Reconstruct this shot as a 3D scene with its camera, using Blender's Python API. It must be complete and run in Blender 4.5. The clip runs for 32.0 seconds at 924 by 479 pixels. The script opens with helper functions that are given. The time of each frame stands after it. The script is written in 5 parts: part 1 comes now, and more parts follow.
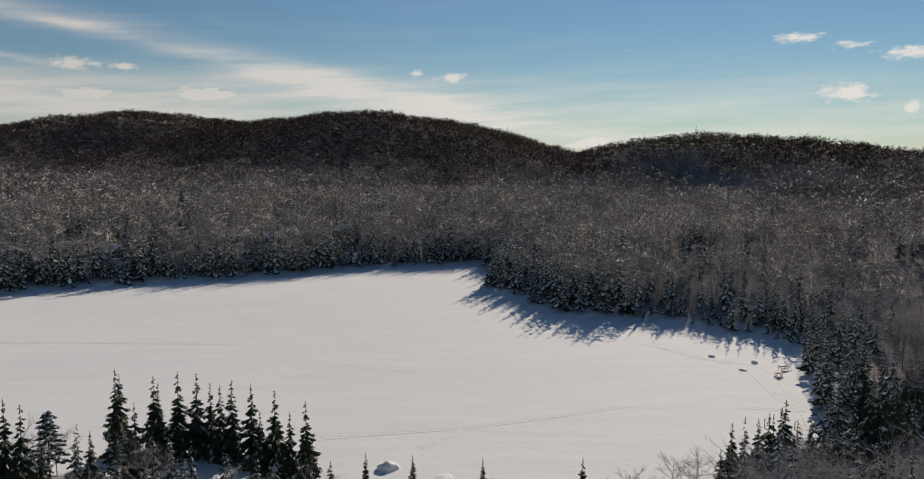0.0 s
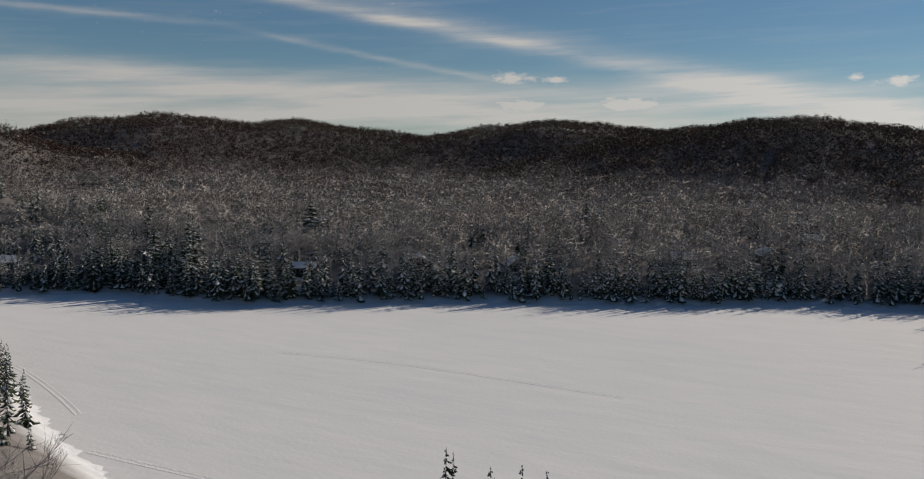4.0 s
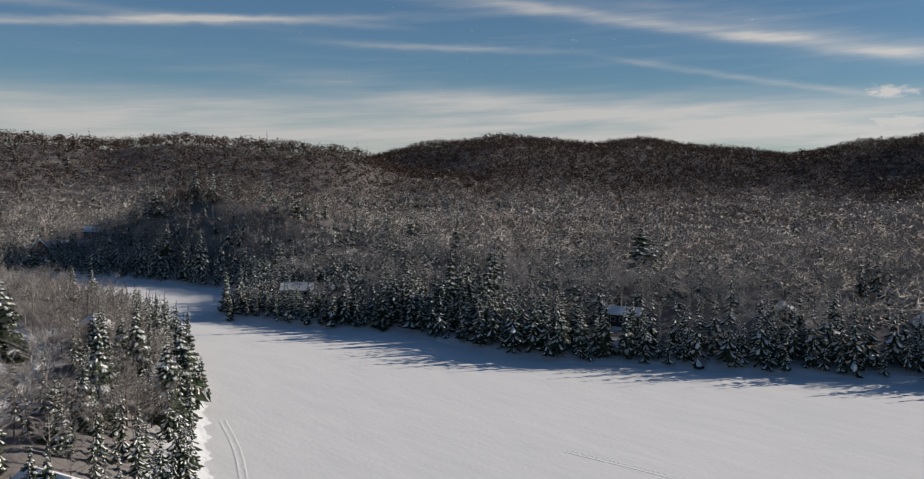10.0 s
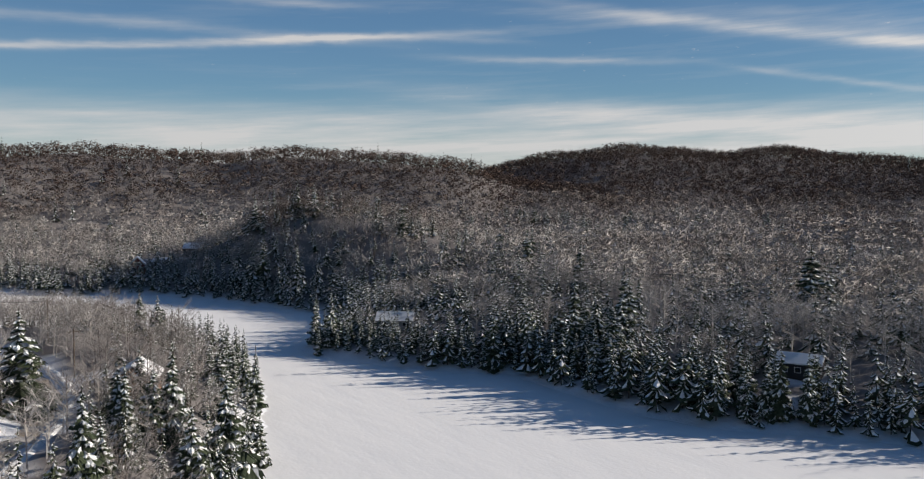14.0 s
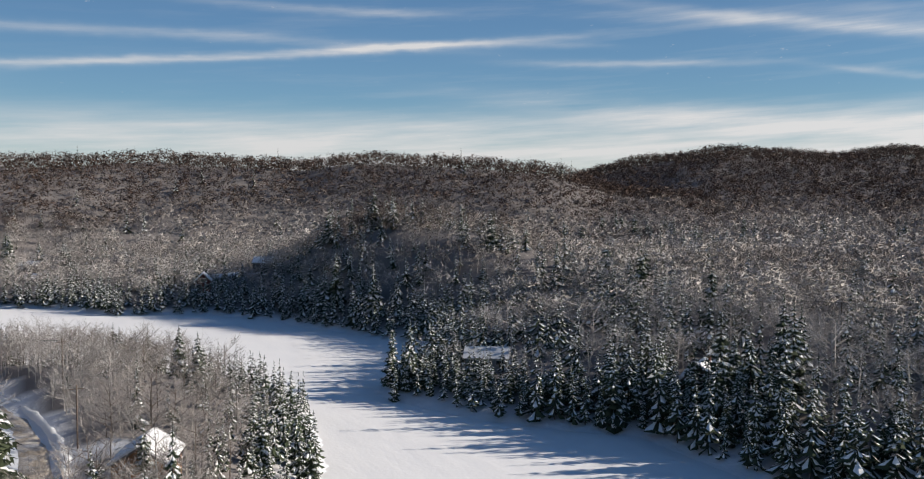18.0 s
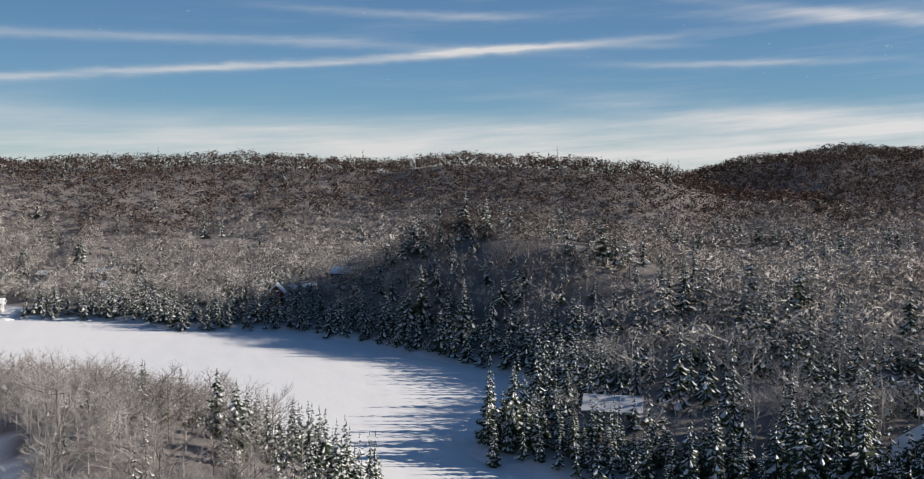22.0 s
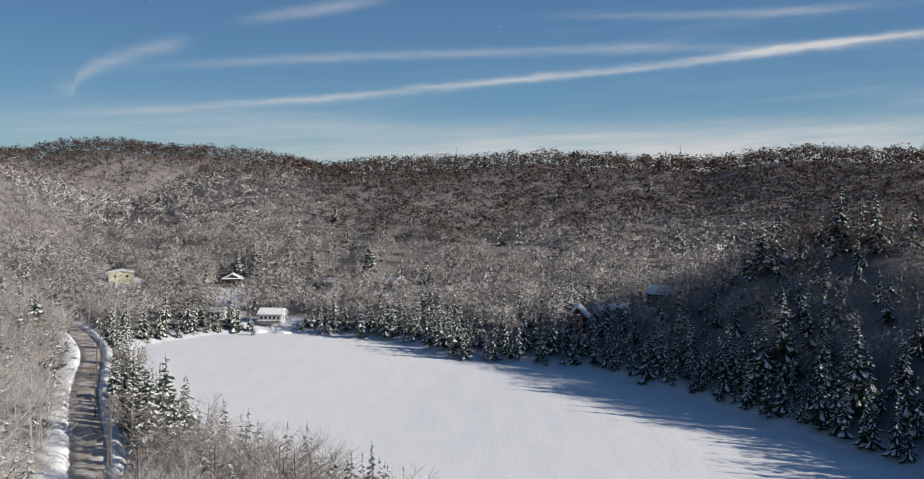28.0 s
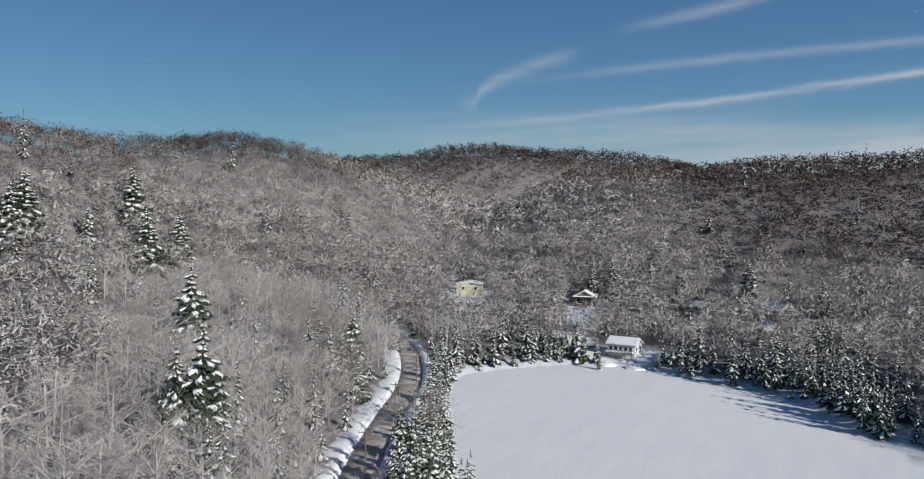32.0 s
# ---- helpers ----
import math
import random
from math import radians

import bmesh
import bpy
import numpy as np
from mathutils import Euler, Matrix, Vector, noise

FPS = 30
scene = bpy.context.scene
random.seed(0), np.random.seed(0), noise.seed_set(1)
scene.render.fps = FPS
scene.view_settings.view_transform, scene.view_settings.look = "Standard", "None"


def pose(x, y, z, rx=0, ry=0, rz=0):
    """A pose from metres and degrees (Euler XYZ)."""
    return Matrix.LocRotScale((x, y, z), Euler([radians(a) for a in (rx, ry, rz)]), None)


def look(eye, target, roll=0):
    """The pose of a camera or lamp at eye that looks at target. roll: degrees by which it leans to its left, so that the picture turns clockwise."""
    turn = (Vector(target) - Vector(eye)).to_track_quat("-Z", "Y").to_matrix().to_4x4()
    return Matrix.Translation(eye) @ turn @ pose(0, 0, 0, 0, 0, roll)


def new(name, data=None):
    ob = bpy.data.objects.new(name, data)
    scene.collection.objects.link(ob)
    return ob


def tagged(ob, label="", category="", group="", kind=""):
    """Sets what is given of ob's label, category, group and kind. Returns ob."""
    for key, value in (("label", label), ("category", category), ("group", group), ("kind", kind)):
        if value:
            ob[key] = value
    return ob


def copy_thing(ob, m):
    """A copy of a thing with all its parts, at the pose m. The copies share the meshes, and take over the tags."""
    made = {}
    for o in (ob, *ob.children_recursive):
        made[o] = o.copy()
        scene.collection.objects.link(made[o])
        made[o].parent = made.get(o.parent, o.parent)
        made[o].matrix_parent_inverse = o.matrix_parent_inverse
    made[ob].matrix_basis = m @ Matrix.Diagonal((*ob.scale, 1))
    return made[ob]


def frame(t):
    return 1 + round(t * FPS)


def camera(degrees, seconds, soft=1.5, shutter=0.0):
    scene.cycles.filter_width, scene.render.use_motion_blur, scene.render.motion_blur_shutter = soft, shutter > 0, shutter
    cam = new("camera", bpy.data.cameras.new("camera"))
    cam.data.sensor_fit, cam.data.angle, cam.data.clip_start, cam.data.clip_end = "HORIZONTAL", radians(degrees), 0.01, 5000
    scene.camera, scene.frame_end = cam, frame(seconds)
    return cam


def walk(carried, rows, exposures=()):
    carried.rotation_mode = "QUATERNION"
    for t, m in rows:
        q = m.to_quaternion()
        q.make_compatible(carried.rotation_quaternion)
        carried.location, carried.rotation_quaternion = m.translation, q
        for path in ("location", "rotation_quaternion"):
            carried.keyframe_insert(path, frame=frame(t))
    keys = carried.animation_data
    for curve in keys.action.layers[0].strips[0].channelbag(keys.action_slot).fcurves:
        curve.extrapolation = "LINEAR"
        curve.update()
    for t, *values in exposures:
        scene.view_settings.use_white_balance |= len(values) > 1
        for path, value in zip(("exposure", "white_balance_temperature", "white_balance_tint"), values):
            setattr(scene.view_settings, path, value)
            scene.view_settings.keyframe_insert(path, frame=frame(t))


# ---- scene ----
cam = camera(56.6, 32.0, soft=1.1)
PATH = [
    (0, -0.00, 0.00, 45.91, 0.007, -5.433, 0.054),
    (1, -0.77, 10.39, 46.22, 6.987, -5.363, 0.166),
    (2, -2.00, 20.98, 46.44, 13.088, -5.267, 0.116),
    (3, -4.01, 31.79, 46.37, 19.353, -5.119, 0.296),
    (4, -7.42, 42.91, 46.39, 27.253, -5.028, 0.770),
    (4.5, -9.46, 48.57, 46.40, 31.382, -4.985, 0.893),
    (6.5, -19.15, 71.84, 45.94, 41.481, -4.707, 1.027),
    (7, -22.19, 76.71, 45.60, 43.107, -4.550, 0.960),
    (8, -28.77, 85.63, 45.08, 46.486, -4.212, 0.782),
    (9, -36.44, 94.08, 45.17, 48.381, -4.070, 0.619),
    (10, -44.30, 101.87, 44.69, 50.305, -3.762, 0.520),
    (11, -52.65, 109.33, 43.93, 52.538, -3.421, 0.422),
    (12, -61.13, 115.91, 43.79, 54.551, -3.192, 0.367),
    (13, -70.13, 122.02, 44.38, 56.246, -3.151, 0.326),
    (14, -79.42, 127.61, 44.73, 58.067, -2.951, 0.309),
    (14.5, -84.20, 130.22, 44.81, 59.062, -2.838, 0.348),
    (16.5, -104.79, 138.58, 45.86, 61.362, -2.708, -0.278),
    (17, -109.86, 140.97, 45.80, 61.973, -2.654, -0.261),
    (18, -120.01, 145.92, 45.78, 63.490, -2.568, -0.106),
    (19, -130.75, 150.33, 45.73, 64.921, -2.496, 0.039),
    (20, -141.73, 153.93, 45.88, 66.499, -2.478, -0.024),
    (21, -152.34, 157.29, 46.30, 67.843, -2.445, -0.015),
    (22, -162.72, 160.67, 46.35, 69.311, -2.372, 0.029),
    (23, -173.90, 163.56, 46.10, 71.059, -2.343, -0.284),
    (24, -185.53, 166.13, 45.75, 74.849, -2.286, -0.178),
    (25, -197.19, 168.38, 45.31, 78.452, -2.237, -0.121),
    (25.5, -203.18, 169.35, 45.16, 80.179, -2.194, 0.060),
    (27.5, -228.84, 171.60, 44.70, 87.470, -1.975, 0.182),
    (28, -235.32, 171.81, 44.62, 89.370, -1.948, 0.162),
    (29, -248.72, 172.19, 44.94, 95.469, -1.956, 0.395),
    (30, -262.63, 171.64, 45.54, 101.736, -1.934, 0.449),
    (31, -277.00, 169.99, 46.00, 107.872, -1.856, 0.660),
    (32, -291.49, 168.42, 46.09, 114.404, -1.781, 0.737),
]
EXPOSURE = [(0.0, -0.12, 7150, 10), (4.0, -0.3, 7050, 10), (8.0, -0.2, 6850, 10), (11.0, -0.03, 6800, 10), (13.0, 0.12, 6750, 10), (19.0, 0.4, 6700, 10), (24.0, 0.36, 6700, 10), (28.0, 0.2, 6450, 9), (32.0, 0.0, 6100, 8)]
walk(cam, [(t, pose(x, y, z, 90 + tilt, 0, turn) @ pose(0, 0, 0, 0, 0, lean)) for t, x, y, z, turn, tilt, lean in PATH], EXPOSURE)

# ---------------------------------------------------------------- sky and sun
SUN_AZ, SUN_EL = 20.0, 21.5      # degrees to the right of +Y, degrees up


def math_node(tree, op, a, b=None, c=None):
    n = tree.nodes.new("ShaderNodeMath")
    n.operation = op
    for slot, v in enumerate((a, b, c)):
        if v is None:
            continue
        if isinstance(v, (int, float)):
            n.inputs[slot].default_value = v
        else:
            tree.links.new(v, n.inputs[slot])
    return n.outputs[0]


def make_world():
    world = bpy.data.worlds.new("winter_sky")
    scene.world = world
    world.use_nodes = True
    t = world.node_tree
    t.nodes.clear()
    L = t.links.new
    out = t.nodes.new("ShaderNodeOutputWorld")
    bg = t.nodes.new("ShaderNodeBackground")
    bg.inputs["Strength"].default_value = 0.054
    sky = t.nodes.new("ShaderNodeTexSky")
    sky.sky_type = "NISHITA"
    sky.sun_disc = False
    sky.sun_elevation, sky.sun_rotation = radians(SUN_EL), radians(SUN_AZ)
    sky.air_density, sky.dust_density, sky.ozone_density = 1.0, 0.0, 1.6
    co = t.nodes.new("ShaderNodeTexCoord")
    sep = t.nodes.new("ShaderNodeSeparateXYZ")
    L(co.outputs["Generated"], sep.inputs[0])
    az = math_node(t, "MULTIPLY", math_node(t, "ARCTAN2", math_node(t, "MULTIPLY", sep.outputs[0], -1.0), sep.outputs[1]), 57.2958)
    el = math_node(t, "MULTIPLY", math_node(t, "ARCSINE", sep.outputs[2]), 57.2958)
    # drawn-out coordinates for the cirrus fibres
    comb = t.nodes.new("ShaderNodeCombineXYZ")
    L(math_node(t, "MULTIPLY", az, 0.075), comb.inputs[0])
    L(math_node(t, "ADD", math_node(t, "MULTIPLY", el, 0.95), math_node(t, "MULTIPLY", az, 0.045)), comb.inputs[1])
    fib = t.nodes.new("ShaderNodeTexNoise")
    fib.inputs["Scale"].default_value, fib.inputs["Detail"].default_value, fib.inputs["Roughness"].default_value = 1.0, 7.0, 0.6
    L(comb.outputs[0], fib.inputs["Vector"])
    comb2 = t.nodes.new("ShaderNodeCombineXYZ")
    L(math_node(t, "MULTIPLY", az, 0.35), comb2.inputs[0])
    L(math_node(t, "MULTIPLY", el, 0.8), comb2.inputs[1])
    puff_noise = t.nodes.new("ShaderNodeTexNoise")
    puff_noise.inputs["Scale"].default_value, puff_noise.inputs["Detail"].default_value = 1.6, 6.0
    L(comb2.outputs[0], puff_noise.inputs["Vector"])
    comb3 = t.nodes.new("ShaderNodeCombineXYZ")
    L(math_node(t, "MULTIPLY", az, 0.9), comb3.inputs[0])
    L(math_node(t, "MULTIPLY", el, 2.2), comb3.inputs[1])
    lump_noise = t.nodes.new("ShaderNodeTexNoise")
    lump_noise.inputs["Scale"].default_value, lump_noise.inputs["Detail"].default_value, lump_noise.inputs["Roughness"].default_value = 1.3, 6.0, 0.6
    L(comb3.outputs[0], lump_noise.inputs["Vector"])
    lumps = math_node(t, "SUBTRACT", lump_noise.outputs[0], 0.46)
    wob = math_node(t, "MULTIPLY", math_node(t, "SUBTRACT", puff_noise.outputs[0], 0.5), 1.0)

    def bell(x, width, power=2):
        return math_node(t, "EXPONENT", math_node(t, "MULTIPLY", math_node(t, "POWER", math_node(t, "ABSOLUTE", math_node(t, "DIVIDE", x, width)), power), -1.0))

    # streak: middle azimuth, elevation there, slope, bend, half length, half thickness, strength
    streaks = [
        (14.0, 6.13, 0.2, 0.0, 24.0, 0.8, 0.42),
        (5.0, 3.68, 0.2, 0.0, 9.0, 1.0, 0.5),
        (30.0, 8.96, 0.17, -0.002, 22.0, 0.4, 0.36),
        (32.0, 6.67, 0.17, 0.0, 9.0, 0.2, 0.35),
        (45.0, 5.05, 0.1, 0.0, 18.0, 0.7, 0.42),
        (40.0, 10.52, 0.16, 0.0, 14.0, 0.34, 0.36),
        (64.0, 10.22, -0.01, -0.0035, 9.0, 0.2, 0.3),
        (82.0, 8.89, -0.085, -0.0006, 26.0, 0.24, 0.62),
        (86.0, 10.4, -0.02, -0.002, 22.0, 0.3, 0.3),
        (73.0, 12.28, 0.03, 0.0, 8.0, 0.25, 0.3),
        (52.0, 8.83, 0.03, 0.0, 9.0, 0.22, 0.3),
        (99.0, 12.85, -0.18, 0.0, 4.5, 0.35, 0.3),
        (108.0, 5.71, -0.05, 0.0, 14.0, 1.1, 0.26)]
    total = None
    for a0, e0, slope, bend, half, thick, power in streaks:
        da = math_node(t, "SUBTRACT", az, a0)
        line = math_node(t, "ADD", math_node(t, "MULTIPLY", da, slope), math_node(t, "MULTIPLY", math_node(t, "MULTIPLY", da, da), bend))
        off = math_node(t, "ADD", math_node(t, "SUBTRACT", math_node(t, "SUBTRACT", el, e0), line), math_node(t, "MULTIPLY", wob, 0.35))
        s = math_node(t, "MULTIPLY", math_node(t, "MULTIPLY", bell(off, thick), bell(da, half, 4)), power)
        total = s if total is None else math_node(t, "ADD", total, s)
    # hooked wisp above the far end of the lake
    da = math_node(t, "SUBTRACT", az, 113.6)
    hook = math_node(t, "SUBTRACT", math_node(t, "SUBTRACT", el, 7.3), math_node(t, "MULTIPLY", math_node(t, "SQRT", math_node(t, "MAXIMUM", math_node(t, "MULTIPLY", da, -1.0), 0.0)), 1.22))
    s = math_node(t, "MULTIPLY", math_node(t, "MULTIPLY", bell(hook, 0.45), bell(math_node(t, "SUBTRACT", az, 110.8), 3.6, 6)), 0.38)
    total = math_node(t, "ADD", total, s)
    # low bank of haze cloud above the ridges
    haze = math_node(t, "MULTIPLY", bell(math_node(t, "SUBTRACT", el, 3.2), 2.3, 4), math_node(t, "MULTIPLY", bell(math_node(t, "SUBTRACT", az, 56.0), 50.0, 4), 0.62))
    total = math_node(t, "ADD", total, haze)
    sunny = math_node(t, "MULTIPLY", bell(math_node(t, "SUBTRACT", el, 1.5), 3.2), math_node(t, "MULTIPLY", bell(math_node(t, "ADD", az, 14.0), 34.0), 0.55))
    total = math_node(t, "ADD", total, sunny)
    fibre = math_node(t, "MULTIPLY", math_node(t, "MAXIMUM", math_node(t, "SUBTRACT", fib.outputs[0], 0.24), 0.0), 2.9)
    cirrus = math_node(t, "MULTIPLY", total, fibre)
    veil = math_node(t, "MULTIPLY", math_node(t, "MAXIMUM", math_node(t, "SUBTRACT", fib.outputs[0], 0.5), 0.0), math_node(t, "MULTIPLY", bell(math_node(t, "SUBTRACT", az, 40.0), 45.0, 4), 0.5))
    cirrus = math_node(t, "ADD", math_node(t, "ADD", cirrus, veil), math_node(t, "MULTIPLY", haze, 0.4))
    # small cumulus puffs: azimuth, elevation, half width, half height
    puffs = [
        (24.0, 5.66, 1.4, 0.42),
        (21.3, 5.58, 0.9, 0.3),
        (16.6, 4.01, 1.9, 0.42),
        (23.4, 3.87, 1.5, 0.32),
        (0.7, 5.23, 1.1, 0.3),
        (3.0, 5.48, 0.5, 0.3),
        (-21.0, 7.28, 1.6, 0.32),
        (-24.1, 6.78, 1.1, 0.25),
        (-24.0, 3.98, 1.7, 0.62),
        (-27.2, 6.18, 1.7, 0.42),
        (-27.4, 2.98, 0.5, 0.35),
        (-8.4, 0.88, 1.6, 0.4)]
    heap = None
    for a0, e0, wide, high in puffs:
        q = math_node(t, "MULTIPLY", bell(math_node(t, "SUBTRACT", az, a0), wide), bell(math_node(t, "SUBTRACT", el, e0), high))
        heap = q if heap is None else math_node(t, "MAXIMUM", heap, q)
    heap = math_node(t, "MULTIPLY", math_node(t, "MAXIMUM", math_node(t, "SUBTRACT", math_node(t, "ADD", heap, math_node(t, "MULTIPLY", lumps, 2.1)), 0.45), 0.0), 1.5)
    cloud = math_node(t, "MINIMUM", math_node(t, "ADD", cirrus, heap), 0.92)
    # cloud light: brighter towards the sun
    glow = math_node(t, "ADD", math_node(t, "MULTIPLY", bell(math_node(t, "ADD", az, SUN_AZ), 40.0), 5.0), 10.0)
    col = t.nodes.new("ShaderNodeCombineColor")
    L(glow, col.inputs[0])
    L(math_node(t, "MULTIPLY", glow, 1.0), col.inputs[1])
    L(math_node(t, "MULTIPLY", glow, 1.02), col.inputs[2])
    mix = t.nodes.new("ShaderNodeMix")
    mix.data_type = "RGBA"
    L(cloud, mix.inputs[0])
    tint = t.nodes.new("ShaderNodeMix")
    tint.data_type, tint.blend_type = "RGBA", "MULTIPLY"
    tint.inputs[0].default_value = 1.0
    tint.inputs[7].default_value = (0.67, 0.93, 1.2, 1.0)
    # the clear sky is deepest away from the sun
    deep = t.nodes.new("ShaderNodeVectorMath")
    deep.operation = "SCALE"
    L(sky.outputs[0], deep.inputs[0])
    wide_glow = math_node(t, "MULTIPLY", bell(math_node(t, "ADD", az, SUN_AZ), 44.0), 0.2)
    L(math_node(t, "ADD", wide_glow, math_node(t, "MULTIPLY_ADD", bell(math_node(t, "SUBTRACT", az, 75.0), 32.0), 0.36, 0.83)), deep.inputs["Scale"])
    L(deep.outputs[0], tint.inputs[6])
    L(tint.outputs[2], mix.inputs[6])
    L(col.outputs[0], mix.inputs[7])
    L(mix.outputs[2], bg.inputs["Color"])
    L(bg.outputs[0], out.inputs["Surface"])


make_world()
sun_data = bpy.data.lights.new("sun", "SUN")
sun_data.energy, sun_data.angle, sun_data.color = 4.7, radians(0.6), (1.0, 0.93, 0.84)
sun = new("sun", sun_data)
sun_way = Vector((math.sin(radians(SUN_AZ)) * math.cos(radians(SUN_EL)), math.cos(radians(SUN_AZ)) * math.cos(radians(SUN_EL)), math.sin(radians(SUN_EL))))
sun.matrix_world = look(sun_way * 900, (0, 0, 0))


# ---------------------------------------------------------------- materials
def material(name, rough=0.8):
    m = bpy.data.materials.new(name)
    m.use_nodes = True
    t = m.node_tree
    b = t.nodes["Principled BSDF"]
    b.inputs["Roughness"].default_value = rough
    b.inputs["Specular IOR Level"].default_value = 0.25
    return m, t, b


def noise_node(t, scale, detail=4.0, coord="Object", stretch=None, world=False):
    if world:
        src = t.nodes.new("ShaderNodeNewGeometry").outputs["Position"]
    else:
        src = t.nodes.new("ShaderNodeTexCoord").outputs[coord]
    if stretch:
        mp = t.nodes.new("ShaderNodeMapping")
        mp.inputs["Scale"].default_value = stretch
        t.links.new(src, mp.inputs[0])
        src = mp.outputs[0]
    n = t.nodes.new("ShaderNodeTexNoise")
    n.inputs["Scale"].default_value, n.inputs["Detail"].default_value = scale, detail
    t.links.new(src, n.inputs["Vector"])
    return n.outputs[0]


def blend(t, fac, a, b):
    """Mix of two colours, each a tuple or a socket."""
    m = t.nodes.new("ShaderNodeMix")
    m.data_type = "RGBA"
    if isinstance(fac, (int, float)):
        m.inputs[0].default_value = fac
    else:
        t.links.new(fac, m.inputs[0])
    for slot, c in ((6, a), (7, b)):
        if isinstance(c, tuple):
            m.inputs[slot].default_value = (*c, 1)
        else:
            t.links.new(c, m.inputs[slot])
    return m.outputs[2]


def steps(t, x, lo, hi):
    n = t.nodes.new("ShaderNodeMapRange")
    n.inputs[1].default_value, n.inputs[2].default_value = lo, hi
    t.links.new(x, n.inputs[0])
    return n.outputs[0]


def relief(t, b, height, strength, distance):
    n = t.nodes.new("ShaderNodeBump")
    n.inputs["Strength"].default_value, n.inputs["Distance"].default_value = strength, distance
    t.links.new(height, n.inputs["Height"])
    t.links.new(n.outputs[0], b.inputs["Normal"])


def plain(name, colour, rough=0.7, grain=8.0, vary=0.25, metal=0.0, bump=0.0):
    m, t, b = material(name, rough)
    dark = tuple(c * (1 - vary) for c in colour)
    light = tuple(min(1, c * (1 + vary)) for c in colour)
    n1, n2 = noise_node(t, grain), noise_node(t, grain * 0.13, 2)
    t.links.new(blend(t, math_node(t, "MULTIPLY_ADD", n2, 0.5, math_node(t, "MULTIPLY", n1, 0.5)), dark, light), b.inputs["Base Color"])
    b.inputs["Metallic"].default_value = metal
    if bump:
        relief(t, b, n1, 0.4, bump)
    return m


def make_snow(name, stretch=(1, 1, 1), big=0.02, bump=0.12):
    m, t, b = material(name, 0.8)
    n1 = noise_node(t, big, 5, world=True, stretch=stretch)
    n2 = noise_node(t, big * 14, 5, world=True, stretch=stretch)
    n3 = noise_node(t, 1.2, 4, world=True)
    mixed = math_node(t, "ADD", math_node(t, "MULTIPLY", n1, 0.6), math_node(t, "MULTIPLY", n2, 0.4))
    t.links.new(blend(t, steps(t, mixed, 0.36, 0.6), (0.84, 0.84, 0.845), (0.91, 0.90, 0.89)), b.inputs["Base Color"])
    relief(t, b, math_node(t, "ADD", math_node(t, "MULTIPLY", n2, 1.0), math_node(t, "MULTIPLY", n3, 0.25)), 0.5, bump)
    b.inputs["Specular IOR Level"].default_value = 0.03
    return m


SNOW = make_snow("snow")
LAKE_SNOW = make_snow("wind_packed_snow", stretch=(0.35, 1.0, 1.0), big=0.012, bump=0.25)


def make_floor():
    """Snow, its colour darkened to brown under the woods for shade and undergrowth, by the attribute woods."""
    m, t, b = material("forest_floor", 0.95)
    b.inputs["Specular IOR Level"].default_value = 0.0
    at = t.nodes.new("ShaderNodeAttribute")
    at.attribute_name = "woods"
    n1, n2, n3 = noise_node(t, 0.05, 4, world=True), noise_node(t, 0.9, 6, world=True), noise_node(t, 6.0, 3, world=True)
    floor_noise = math_node(t, "ADD", math_node(t, "MULTIPLY", n2, 0.6), math_node(t, "MULTIPLY", n1, 0.4))
    cover = math_node(t, "MULTIPLY", at.outputs["Fac"], steps(t, floor_noise, 0.12, 0.30))
    # brown stands in for the shade and twigs over the snow
    twig_shade = blend(t, n3, (0.10, 0.080, 0.070), (0.21, 0.175, 0.155))
    white = blend(t, n2, (0.74, 0.76, 0.80), (0.86, 0.86, 0.87))
    t.links.new(blend(t, math_node(t, "MULTIPLY", cover, 0.86), white, twig_shade), b.inputs["Base Color"])
    relief(t, b, math_node(t, "ADD", n2, math_node(t, "MULTIPLY", n3, 0.2)), 0.6, 0.3)
    return m


FLOOR = make_floor()


def island(t):
    return t.nodes.new("ShaderNodeNewGeometry").outputs["Random Per Island"]


